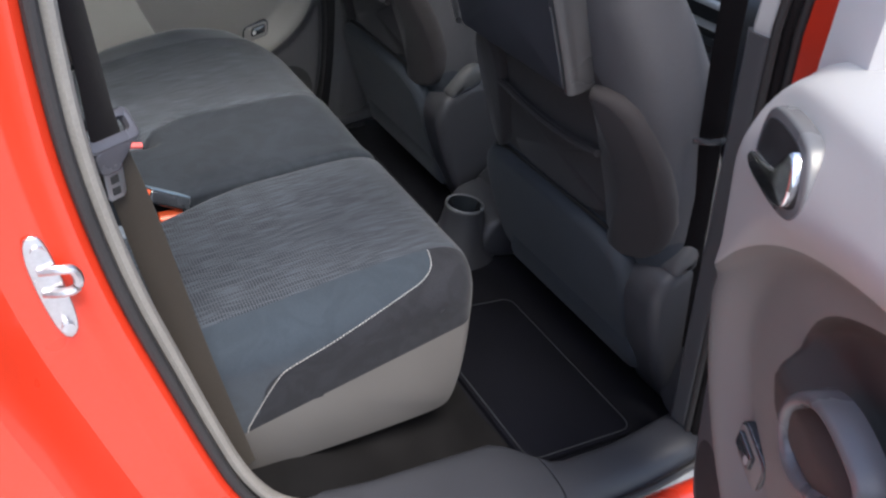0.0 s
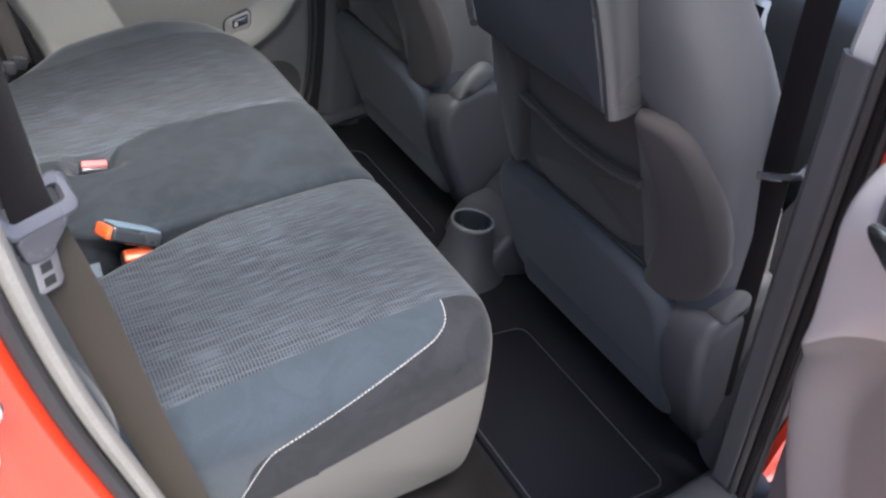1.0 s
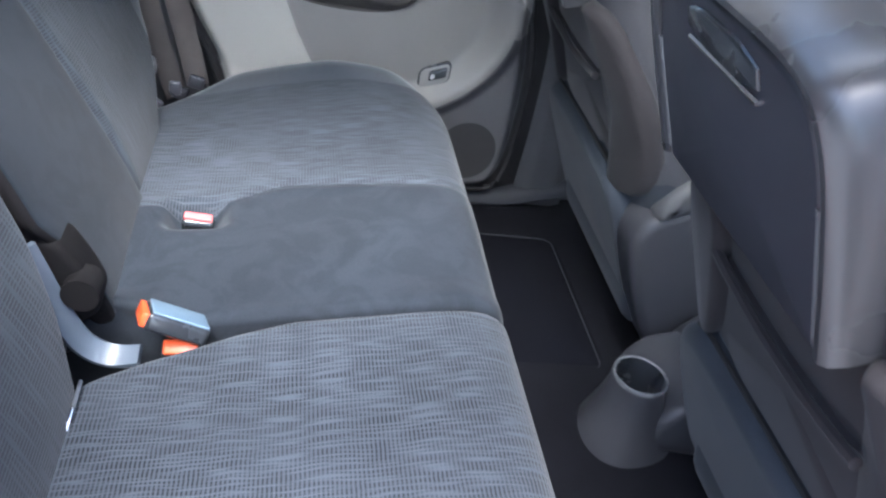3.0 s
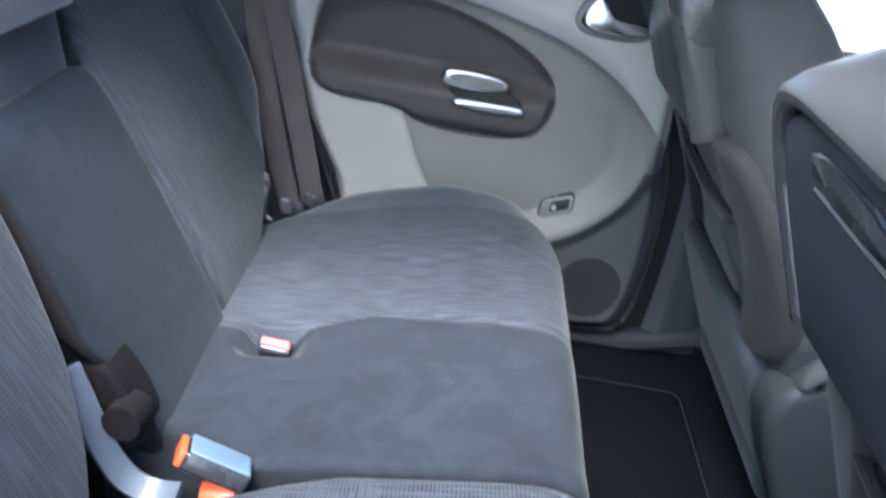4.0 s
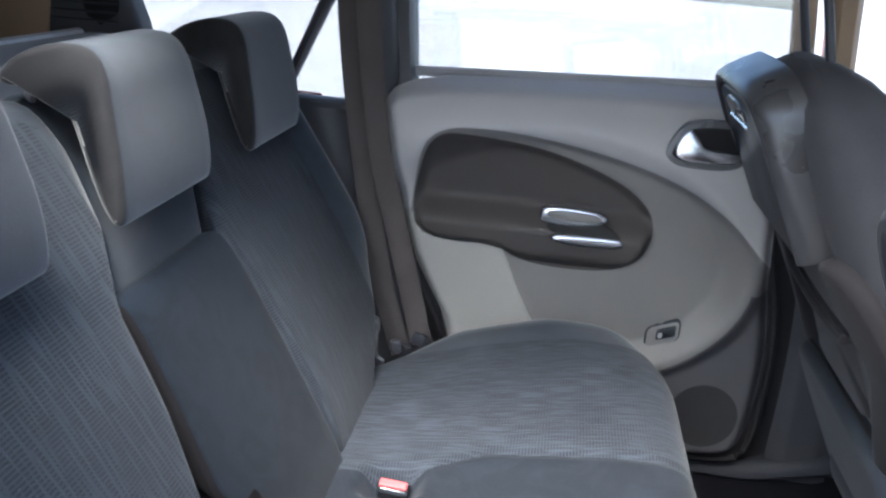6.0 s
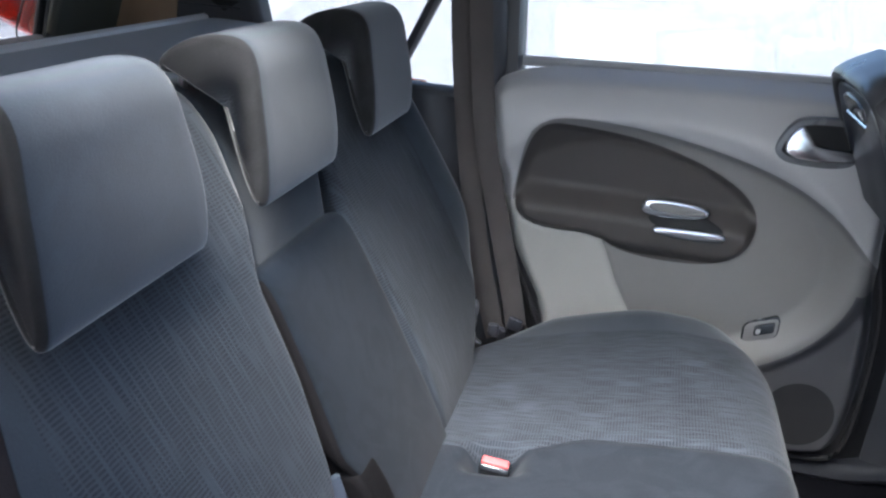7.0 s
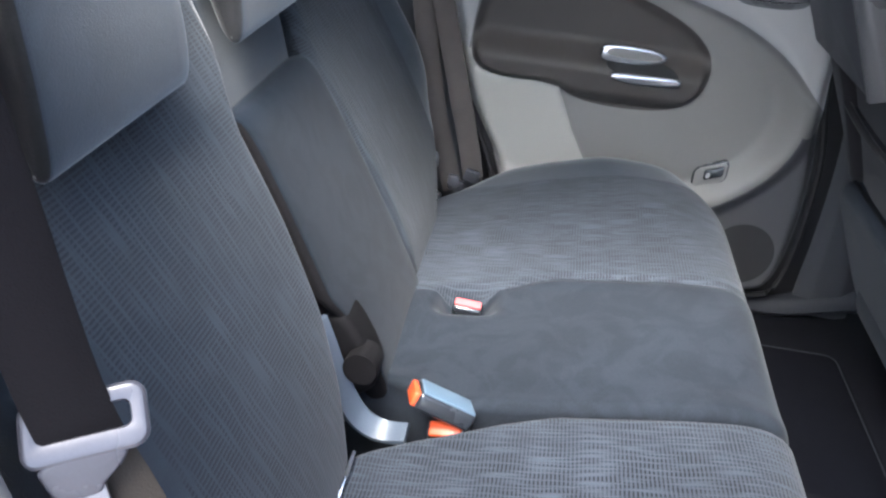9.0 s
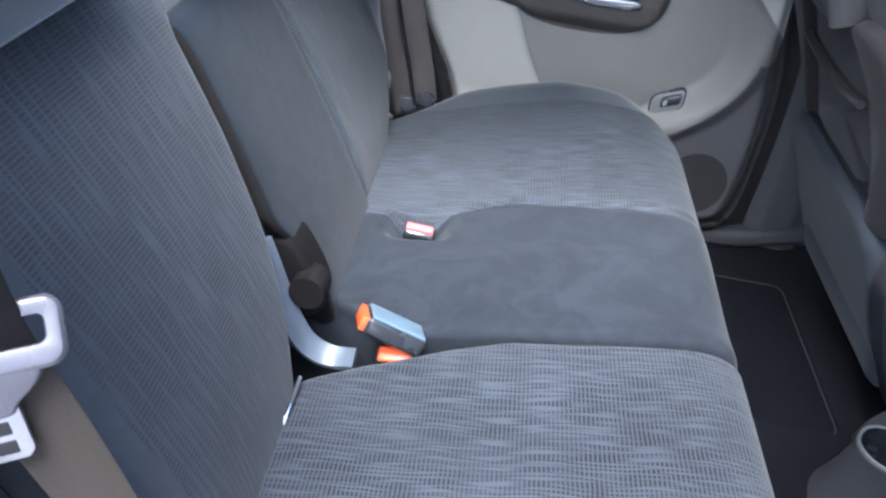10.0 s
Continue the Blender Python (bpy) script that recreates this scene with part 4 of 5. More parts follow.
# bench cushion: velour middle, ribbed outer place
seam_y = lambda x: 0.846 + 0.010 * math.sin(9 * x) - 0.050 * step(0.26 - x, 0.0, 0.14)
far_c = pillow(CUSHION, flat, 0.514, 1.352, 0.020, 0.085, top_heavy, n=200, cols=110, steps=12, soft=30)
for v in far_c.verts:
    x, y, z = v.co
    if z > 0.6:
        seam = math.exp(-((y - seam_y(x)) / 0.007) ** 2)
        v.co.z -= 0.005 * seam * step(x, 0.14, 0.2)
        v.co.z -= 0.052 * math.exp(-((x - 0.104) / 0.043) ** 4 - ((y - 0.780) / 0.034) ** 4)
        v.co.z += 0.022 * step(y, 0.95, 1.22) * step(x, 0.02, 0.25) * step(0.56 - x, 0.0, 0.20)
        v.co.z += 0.004 * math.sin(11 * x + 5) * math.sin(14 * y) * step(y, 0.53, 0.58) * step(0.84 - y, 0, 0.03)
    v.co.x -= 0.085 * step(y, 1.02, 1.36) ** 2 * step(x, 0.15, 0.45)
    if y > 1.0 and x < 0.16:
        v.co.y -= 0.17 * step(0.16 - x, 0.0, 0.20) * (y - 1.0) / 0.352
    if y < 0.62:
        v.co.y += 0.05 * step(0.14 - x, 0.0, 0.14) * (0.62 - y) / 0.106
f_skirt2 = lambda c: 0.50 + 0.25 * (c.x - 0.14) - c.z
f_far = lambda c: min(c.y - seam_y(c.x), c.z - 0.66, 10.0, 1.205 - c.y)
f_mid = lambda c: seam_y(c.x) - c.y
carve(far_c, f_skirt2)
skirt2 = take(far_c, f_skirt2)
carve(far_c, f_far)
far_top = take(far_c, f_far)
carve(far_c, f_mid)
mid_top = take(far_c, f_mid)
bench_cushion = part("cushion", far_top, CLOTH, bench, "charcoal ribbed cloth cushion", sharp=0)
part("middle_cushion", mid_top, SUEDE, bench, "plain charcoal velour middle place", sharp=0)
part("side_panel", far_c, SUEDE_BLUE, bench_cushion, "slate velour side panel", sharp=0)
part("skirt", skirt2, VINYL, bench_cushion, "grey vinyl skirt", sharp=0)

# dark oval plate at the dent's bottom deepens its shade by colour
part("well_shade", slab(outline([(0.104 + 0.036 * math.cos(a), 0.780 + 0.025 * math.sin(a)) for a in np.linspace(0, 2 * math.pi, 28, endpoint=False)], 36, 0), lambda x, y, w: Vector((x, y, 0.655 + 0.16 * (x - 0.104) + w)), 0.008, 0.002), BOOT, bench_cushion, "dark plate painting the shade in the buckle dent")

# backrests
BACK = [(-0.02, -0.12), (-0.03, -0.04), (0.01, -0.012), (0.10, 0.010), (0.22, 0.016), (0.38, 0.012), (0.55, 0.0), (0.67, -0.008), (0.725, -0.024), (0.742, -0.058),
        (0.728, -0.10), (0.60, -0.12)]


def backrest(y0, y1, r0, r1, parent, f_cloth, label, edge, inner=None):
    bm = pillow(BACK, lean, y0, y1, r0, r1, None, n=96, cols=24, steps=9)
    mid = (y0 + y1) / 2
    for v in bm.verts:
        if v.co.y > mid:
            v.co.y = mid + (v.co.y - mid) * (np.interp(lean_back(v.co)[0], *edge) - mid) / (y1 - mid)
        elif inner:
            v.co.y = mid - (mid - v.co.y) * (mid - np.interp(lean_back(v.co)[0], *inner)) / (mid - y0)
        if inner and v.co.y > 1.16:
            v.co += NB * (0.032 * step(v.co.y, 1.19, 1.29) * step(lean_back(v.co)[0], 0.15, 0.35))
    carve(bm, f_cloth)
    cloth = take(bm, f_cloth)
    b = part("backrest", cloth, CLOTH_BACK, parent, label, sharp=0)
    part("side_panel", bm, SUEDE_BLUE, b, "slate velour bolster", sharp=0)
    return b


def front_face(y0, y1):
    def f(c):
        b, d = lean_back(c)
        return min(c.y - y0 - 0.050 * step(b, 0.25, 0.65), y1 - c.y, d + 0.045, 0.70 - b)
    return f


backrest(0.070, 0.544, 0.045, 0.022, single, front_face(0.138, 0.605), "ribbed charcoal cloth backrest", ((0.0, 0.07, 0.13, 0.215, 0.335, 0.456, 0.55, 0.65, 0.80), (0.365, 0.402, 0.446, 0.492, 0.531, 0.556, 0.618, 0.646, 0.650)))
backrest(0.842, 1.315, 0.020, 0.05, bench, front_face(0.80, 1.225), "ribbed charcoal cloth backrest", ((0.0, 0.062, 0.10, 0.142, 0.17, 0.27, 0.60), (1.03, 1.10, 1.175, 1.24, 1.272, 1.325, 1.332)), ((0.0, 0.45, 0.55, 0.70), (0.842, 0.845, 0.885, 0.945)))
MIDBACK = [(-0.02, -0.12), (-0.03, -0.09), (0.0, -0.070), (0.20, -0.065), (0.42, -0.050), (0.47, -0.018), (0.60, -0.014), (0.69, -0.018), (0.732, -0.030), (0.745, -0.06), (0.732, -0.10), (0.60, -0.12)]
mid_bm = pillow(MIDBACK, lean, 0.556, 0.842, 0.02, 0.012, None, n=80, cols=14)
for v in mid_bm.verts:
    v.co.y += 0.075 * step(lean_back(v.co)[0], 0.46, 0.64)
part("middle_backrest", mid_bm, SUEDE_BLUE, bench, "plain slate velour middle back", sharp=0)
ARM = [(0.02, -0.05), (0.0, -0.015), (0.03, 0.006), (0.20, 0.014), (0.40, 0.016), (0.458, 0.010), (0.472, -0.006), (0.470, -0.05)]
arm_bm = pillow(ARM, lean, 0.556, 0.836, 0.010, 0.012, None, n=80, cols=14)
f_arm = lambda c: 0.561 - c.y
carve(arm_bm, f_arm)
arm_shade = take(arm_bm, f_arm)
for m_ in (arm_bm, arm_shade):
    for v in m_.verts:
        y0 = np.interp(lean_back(v.co)[0], (0.0, 0.14, 0.206, 0.29, 0.402, 0.465), (0.556, 0.545, 0.515, 0.527, 0.542, 0.550))
        v.co.y = 0.836 - (0.836 - v.co.y) * (0.836 - y0) / (0.836 - 0.556)
armrest = part("armrest", arm_bm, SUEDE_ARM, bench, "folded-up velour centre armrest", sharp=0)
# near-black side: the shade of the gap beside the armrest, as colour
part("armrest_gap_shade", arm_shade, BOOT, armrest, "darkened velour side", sharp=0)
part("hinge_pocket", pillow([(0.042, -0.06), (0.044, -0.012), (0.058, 0.006), (0.085, 0.015), (0.150, 0.017), (0.176, 0.010), (0.186, -0.010), (0.184, -0.06)], lean, 0.526, 0.592, 0.012, 0.014, None, n=50, cols=8), BOOT, armrest, "dark cloth hinge pocket", sharp=0)
part("hinge_cap", tube([(-0.012, 0.545, 0.748), (-0.013, 0.506, 0.752), (-0.0132, 0.503, 0.7522)], 0.024, 28), BOOT, armrest, "round black hinge cap")

# head restraints: a pad that hooks over the top of the back
HEAD = [(0.545, 0.026), (0.540, 0.046), (0.60, 0.078), (0.66, 0.098), (0.708, 0.114), (0.737, 0.108), (0.757, 0.078), (0.768, 0.036), (0.768, 0.0), (0.759, -0.022),
        (0.746, -0.020), (0.737, -0.002), (0.724, 0.020), (0.706, 0.039), (0.680, 0.045), (0.635, 0.038), (0.590, 0.030)]
taper = lambda b: 1.0 - 0.20 * step(b, 0.57, 0.80)


def head_restraint(y0, y1, parent):
    bm = pillow(HEAD, lean, y0, y1, 0.010, 0.010, None, n=110, cols=14, steps=6)
    mid = (y0 + y1) / 2
    for v in bm.verts:
        b, c = lean_back(v.co)
        v.co.y = mid + (v.co.y - mid) * taper(b)
    def f_side(c):
        b, d = lean_back(c)
        h = (y1 - y0) / 2 * taper(b) - 0.006
        return abs(c.y - mid) - h
    carve(bm, f_side)
    cheek = take(bm, f_side)
    other = take(cheek, lambda c: c.y - mid)
    h = part("head_restraint", bm, SUEDE_BLUE, parent, "slate velour head restraint", sharp=0)
    part("cheek", cheek, SUEDE_SIDE, h, "darkened velour side", sharp=0)
    part("cheek", other, SUEDE_SIDE, h, "darkened velour side", sharp=0)
    part("post", tube([lean(0.70, -0.045, mid - 0.05), lean(0.745, -0.02, mid - 0.05), lean(0.765, 0.02, mid - 0.05)], 0.006, 8), STEEL, h, "steel post")
    part("post", tube([lean(0.70, -0.045, mid + 0.05), lean(0.745, -0.02, mid + 0.05), lean(0.765, 0.02, mid + 0.05)], 0.006, 8), STEEL, h, "steel post")
    part("post_guide", slab(outline([(mid - 0.025 - 0.05, -0.075), (mid + 0.025 - 0.05, -0.075), (mid + 0.025 - 0.05, -0.035), (mid - 0.025 - 0.05, -0.035)], 24, 2), lambda y, c, w: lean(0.722 + w, c, y), 0.008, 0.002), TRIM, h)
    return h


head_restraint(0.180, 0.442, single)
head_restraint(0.580, 0.824, bench)
head_restraint(0.985, 1.218, bench)
# release knob on the far shoulder
part("release_knob", tube([lean(0.655, -0.02, 1.262), lean(0.668, 0.002, 1.262)], 0.016, 16), TRIM, bench, "round backrest release knob")
# stitch row along the near cushion's band
st = [Vector(q) + Vector((-0.001, -0.0025, 0.002)) for q in st[::2]]
stitches(spline([tuple(q) for q in st], 90, 2), cushion)

# ---- front seats ----
UF, NF = Vector((-0.441, 0, 0.897)), Vector((0.897, 0, 0.441))


def front_seat(mid, label):
    """A front seat seen from behind, with its pocket, flap and fold-down table."""
    def at(b, c, y):
        return Vector((0.939, y, 0.60)) + UF * b + NF * c

    def inv(co):
        d = co - Vector((0.939, 0, 0.60))
        return d.x * UF.x + d.z * UF.z, d.x * NF.x + d.z * NF.z
    s = thing("front_seat", label, "car seat", (0.95, mid, FLOOR), group="front seats")
    keys = [(-0.14, 0.24, 0.035, 0.14), (-0.06, 0.278, 0.020, 0.18), (0.10, 0.296, 0.022, 0.20), (0.30, 0.300, 0.026, 0.225), (0.48, 0.285, 0.026, 0.225), (0.60, 0.262, 0.024, 0.21),
            (0.70, 0.238, 0.022, 0.19), (0.77, 0.212, 0.022, 0.17), (0.82, 0.180, 0.030, 0.15), (0.855, 0.135, 0.045, 0.125), (0.872, 0.06, 0.065, 0.10)]
    k = np.array(keys)
    squash = lambda b: b if b < 0.48 else 0.48 + (b - 0.48) * 0.837
    bs = np.concatenate([np.linspace(-0.14, 0.70, 44), np.linspace(0.71, 0.872, 16)])
    rings = []
    for b in bs:
        w, c0, c1 = (np.interp(b, k[:, 0], k[:, j]) for j in (1, 2, 3))
        a = np.linspace(0, 2 * math.pi, 72, endpoint=False)
        e = 0.42
        u = np.sign(np.cos(a)) * np.abs(np.cos(a)) ** e * w
        v = np.sign(np.sin(a)) * np.abs(np.sin(a)) ** e * (c1 - c0) / 2 + (c0 + c1) / 2
        v = v + np.where(v < (c0 + c1) / 2, 0.05 * np.clip(np.abs(u) / w - 0.72, 0, 1), 0)
        rings.append([at(squash(b), vv, mid + uu) for uu, vv in zip(u, v)])
    bm = loft(rings)
    kick_top = lambda y: 0.203 - 0.05 * step(y - mid, 0.20, 0.30)
    def f_kick(c):
        b, d = inv(c)
        return min(kick_top(c.y) - b, 0.10 - d)
    FLAP = inside(outline([(-0.235, 0.10), (-0.25, 0.24), (-0.235, 0.44), (-0.20, 0.53), (-0.13, 0.60), (0.13, 0.60), (0.20, 0.53), (0.235, 0.44), (0.25, 0.24), (0.235, 0.10)], 70, 2))
    def f_pocket(c):
        b, d = inv(c)
        return min(FLAP(c.y - mid, b), 0.12 - d)
    carve(bm, f_kick)
    kick = take(bm, f_kick)
    carve(bm, f_pocket)
    pocket = take(bm, f_pocket)
    back = part("backrest", bm, FRONT_CLOTH, s, "grey cloth backrest", sharp=0)
    part("lower_back", kick, KICK, back, "dark blue-black lower back cloth", sharp=0)
    KP = outline([(-0.232, -0.150), (-0.236, 0.02), (-0.230, 0.190), (-0.02, 0.203), (0.205, 0.200), (0.285, 0.165), (0.306, 0.060), (0.304, -0.100), (0.270, -0.160), (0.02, -0.165)], 80, 2)
    part("kick_panel", slab(KP, lambda y, b, w: at(b, 0.070 - w, mid + y), 0.082, 0.026, 6), KICK, back, "padded blue-black lower back panel", sharp=0)
    part("pocket", pocket, POCKET_CLOTH, back, "brown-black map pocket cloth", sharp=0)
    # pocket panel, its piped mouth and the folded side gussets
    panel = outline([(-0.195, 0.205), (-0.190, 0.398), (-0.10, 0.382), (0.02, 0.380), (0.10, 0.388), (0.180, 0.404), (0.215, 0.205)], 48, 1)
    part("pocket_panel", slab(panel, lambda y, b, w: at(b, 0.026 - w + 0.5 * max(abs(y) - 0.15, 0), mid + y), 0.009, 0.003), POCKET_CLOTH, back)
    part("pocket_piping", tube([at(0.378 + 0.9 * (y + 0.03) ** 2, 0.010, mid + y) for y in np.linspace(0.150, -0.175, 20)], 0.0075, 8), POCKET_CLOTH, back)
    for sgn in (1,):
        gus = [(sgn * 0.125, 0.50), (sgn * 0.205, 0.53), (sgn * 0.255, 0.40), (sgn * 0.272, 0.25), (sgn * 0.250, 0.185), (sgn * 0.195, 0.195), (sgn * 0.160, 0.33)]
        part("pocket_gusset", slab(outline(gus, 40, 2), lambda y, b, w: at(b, 0.034 + 1.2 * max(abs(y) - 0.20, 0) ** 1.6 - w, mid + y), 0.030, 0.013, 5), POCKET_CLOTH, back, "folded pocket side")
    wing = outline([(-0.145, 0.20), (-0.145, 0.520), (-0.185, 0.545), (-0.245, 0.525), (-0.278, 0.440), (-0.296, 0.34), (-0.296, 0.225), (-0.265, 0.160), (-0.19, 0.155)], 60, 1)
    curl = lambda y: 0.029 + 1.7 * max(abs(y) - 0.175, 0) ** 1.6 + 1.1 * max(0.182 - abs(y), 0)
    part("pocket_wing", slab(wing, lambda y, b, w: at(b, curl(y) - w, mid + y), 0.030, 0.014, 5), POCKET_CLOTH, back, "padded brown-black side flap", sharp=0)
    part("kick_seam", tube([at(0.206 - 0.03 * step(y, 0.18, 0.30), 0.012, mid + y) for y in np.linspace(-0.19, 0.24, 24)], 0.004, 6), GAP, back, "dark seam over the lower panel")
    # fold-down table, straight along its lower edge, in a satin frame open below
    U = spline([(-0.164, 0.530), (-0.168, 0.66), (-0.162, 0.755), (-0.120, 0.812), (0.035, 0.816), (0.180, 0.812), (0.228, 0.755), (0.238, 0.66), (0.236, 0.530)], 60, 3)
    tan = np.gradient(U, axis=0)
    tan /= np.linalg.norm(tan, axis=1)[:, None]
    nor = np.stack([tan[:, 1], -tan[:, 0]], 1)
    prof = ((-0.004, 0.055), (-0.004, 0.030), (-0.002, 0.000), (0.003, -0.016), (0.010, -0.022), (0.018, -0.022), (0.023, -0.018), (0.025, -0.008), (0.025, 0.055))
    frame_rings = [[at(p[1] + n_[1] * d, c, mid + p[0] + n_[0] * d) for d, c in prof] for p, n_ in zip(U, nor)]
    rim = part("table_frame", loft(frame_rings), TABLE_RIM, s, "smooth satin grey table frame")
    T = outline([(-0.137, 0.530), (-0.137, 0.530), (-0.140, 0.66), (-0.134, 0.735), (-0.105, 0.783), (0.035, 0.787), (0.165, 0.783), (0.200, 0.735), (0.210, 0.66), (0.208, 0.530), (0.208, 0.530)], 90, 2)
    table = part("fold_table", slab(T, lambda y, b, w: at(b, 0.018 - w, mid + y), 0.036, 0.005), TABLE, s, "dark grained fold-down table")
    for e in (-0.1375, 0.2085):
        part("table_edge", tube([at(b, -0.016, mid + e) for b in np.linspace(0.545, 0.69, 8)], 0.0035, 8), BEZEL, table, "thin satin table edge")
    notch = outline([(-0.040, 0.735), (-0.040, 0.775), (0.110, 0.775), (0.110, 0.735)], 32, 1)
    part("table_latch", slab(notch, lambda y, b, w: at(b, -0.010 - w, mid + y), 0.012, 0.004), BUCKLE, table, "black latch recess")
    part("latch_edge", tube([at(0.733, -0.020, mid + y) for y in np.linspace(-0.038, 0.108, 8)], 0.003, 6), CHROME, table)
    # hinge cover low on one side
    for sgn in (-1,):
        cov = outline([(-0.10, -0.012), (0.06, -0.010), (0.125, 0.010), (0.150, 0.060), (0.145, 0.17), (0.02, 0.22), (-0.14, 0.20), (-0.27, 0.14), (-0.30, 0.06), (-0.24, 0.005)], 72, 2)
        y0 = mid + sgn * 0.228
        cover = part("hinge_cover", slab(cov, lambda b, c, w: at(b, c, y0 + sgn * w), 0.090, 0.026, 6), PLASTIC, s, "moulded dark plastic hinge cover")
        cap = outline([(0.128, 0.060), (0.150, 0.050), (0.190, 0.090), (0.205, 0.140), (0.175, 0.175), (0.130, 0.160)], 48, 2)
        part("cover_cap", slab(cap, lambda b, c, w: at(b, c, y0 + sgn * (0.030 + w)), 0.062, 0.022, 6), TRIM, cover, "grey rounded cover cap")
    # head restraint on two posts, over the top
    for sgn in (-1, 1):
        part("post", tube([at(0.74, 0.103, mid + sgn * 0.07), at(0.97, 0.150, mid + sgn * 0.07)], 0.0075, 10), PLASTIC, s, "black steel post")
        part("post_guide", slab(outline([(-0.03, -0.018), (0.03, -0.018), (0.03, 0.018), (-0.03, 0.018)], 24, 2), lambda a, c, w: at(0.784 - 0.25 * a + w - 0.006, 0.108 + a, mid + sgn * 0.07 + c), 0.010, 0.003), TRIM, s, "grey post guide")
    hr = outline([(-0.03, 0.045), (-0.01, 0.14), (0.05, 0.150), (0.085, 0.125), (0.095, 0.06), (0.08, 0.035), (0.03, 0.03)], 60, 2)
    part("head_restraint", pillow([tuple(p) for p in hr], lambda u, v, y: at(0.935 + u, v + 0.055, y), mid - 0.125, mid + 0.125, 0.04, 0.04, None, n=60, cols=10), FRONT_CLOTH, s, "grey cloth head restraint", sharp=0)
    # seat base and cushion end
    base = [(0.99, 0.43), (0.96, 0.52), (0.98, 0.60), (1.10, 0.66), (1.45, 0.70), (1.52, 0.66), (1.50, 0.55), (1.40, 0.46), (1.10, 0.42)]
    part("seat_base", pillow(base, flat, mid - 0.25, mid + 0.25, 0.03, 0.03, None, n=60, cols=10), KICK, s, "dark carpeted seat base", sharp=0)
    for sgn in (-1, 1):
        part("seat_rail", block((0.56, 0.05, 0.05), (1.36, mid + sgn * 0.20, FLOOR + 0.035), 0.006), BUCKLE, s, "black steel seat rail")
    return s


front_seat(0.265, "grey cloth front seat with dark fold-down table")
front_seat(1.135, "grey cloth front seat with dark fold-down table")

# ---- floor mats ----
def floor_mat(y0, y1, label):
    m = thing("floor_mat", label, "floor mat", (0.80, (y0 + y1) / 2, FLOOR), group="rear floor mats")
    ring = rounded_rect(0.655, 0.945, y0 - 0.012, y1 + 0.012, 0.036)
    to = lambda x, y, w: Vector((x, y, FLOOR - 0.006 + w))
    part("mat_body", slab(ring, to, 0.014, 0.004), MAT, m, "black tufted pile")
    line = inset(ring, 0.010)
    part("hem", tube([to(x, y, 0.0142) for x, y in line], 0.0016, 6, True), HEM, m, "grey stitched hem")
    return m


floor_mat(-0.074, 0.405, "black carpet floor mat with grey stitched hem")
floor_mat(0.805, 1.270, "black carpet floor mat with grey stitched hem")

# ---- console end with the cup holder ----
con = thing("cup_console", "grey plastic console end with round cup holder", "console", (0.95, 0.64, FLOOR))
rings = []
for z, r in ((FLOOR, 0.085), (FLOOR + 0.03, 0.078), (FLOOR + 0.09, 0.060), (FLOOR + 0.135, 0.052), (FLOOR + 0.155, 0.052)):
    rings.append([(0.905 + r * math.cos(a) * (1.0 if math.cos(a) < 0 else 1.0 + 3.0 * max(FLOOR + 0.16 - z, 0)), 0.636 + r * math.sin(a), z) for a in np.linspace(0, 2 * math.pi, 40, endpoint=False)])
part("cup_body", loft(rings, caps=False), PLASTIC, con)
rings = [[(0.905 + r * math.cos(a), 0.636 + r * math.sin(a), z) for a in np.linspace(0, 2 * math.pi, 40, endpoint=False)] for r, z in ((0.052, FLOOR + 0.153), (0.052, FLOOR + 0.162), (0.0495, FLOOR + 0.164), (0.047, FLOOR + 0.160))]
# paler than the cup body, so the rim's highlight is partly painted
part("cup_rim", loft(rings, caps=False), BEZEL, con, "smooth rim with its highlight in a paler grey", sharp=0)
rings = [[(0.905 + r * math.cos(a), 0.636 + r * math.sin(a), z) for a in np.linspace(0, 2 * math.pi, 40, endpoint=False)] for r, z in ((0.047, FLOOR + 0.160), (0.045, FLOOR + 0.145), (0.042, FLOOR + 0.07))]
part("cup_wall", loft(rings, caps=False), BUCKLE, con, "black cup holder wall", sharp=0)
part("cup_floor", slab(outline([(0.905 + 0.043 * math.cos(a), 0.636 + 0.043 * math.sin(a)) for a in np.linspace(0, 2 * math.pi, 24, endpoint=False)], 24, 0), lambda x, y, w: Vector((x, y, FLOOR + 0.068 + w)), 0.006), GAP, con)
part("console_body", pillow([(0.93, FLOOR), (0.94, 0.46), (1.0, 0.53), (1.5, 0.56), (1.5, FLOOR)], flat, 0.575, 0.79, 0.02, 0.02, None, n=50, cols=8), PLASTIC, con, "dark plastic console", sharp=0)

# ---- belts and buckles ----
def webbing(name, label, pts, side, width=0.047, mat=BELT):
    b = thing(name, label, "seat belt", pts[-1])
    part("webbing", strap(spline(pts, 40), width, side), mat, b)
    return b


near_belt = thing("seat_belt", "brown rear seat belt hanging by the door opening with loose tongue", "seat belt", (0.12, 0.024, 0.47))
run = spline([(-0.161, 0.013, 1.56), (-0.121, -0.003, 1.38), (-0.094, -0.007, 1.25), (-0.080, -0.011, 1.17), (-0.070, -0.008, 1.10), (-0.047, 0.0, 1.03), (-0.005, 0.012, 0.88), (0.035, 0.020, 0.74), (0.085, 0.022, 0.58), (0.12, 0.024, 0.47)], 60)
turn = [Vector((0.60, 0.78, 0.1)).lerp(Vector((0.96, 0.26, 0.2)), step(k, 18, 36)) for k in range(60)]
cut = int(np.argmin(np.abs(run[:, 2] - 1.088)))
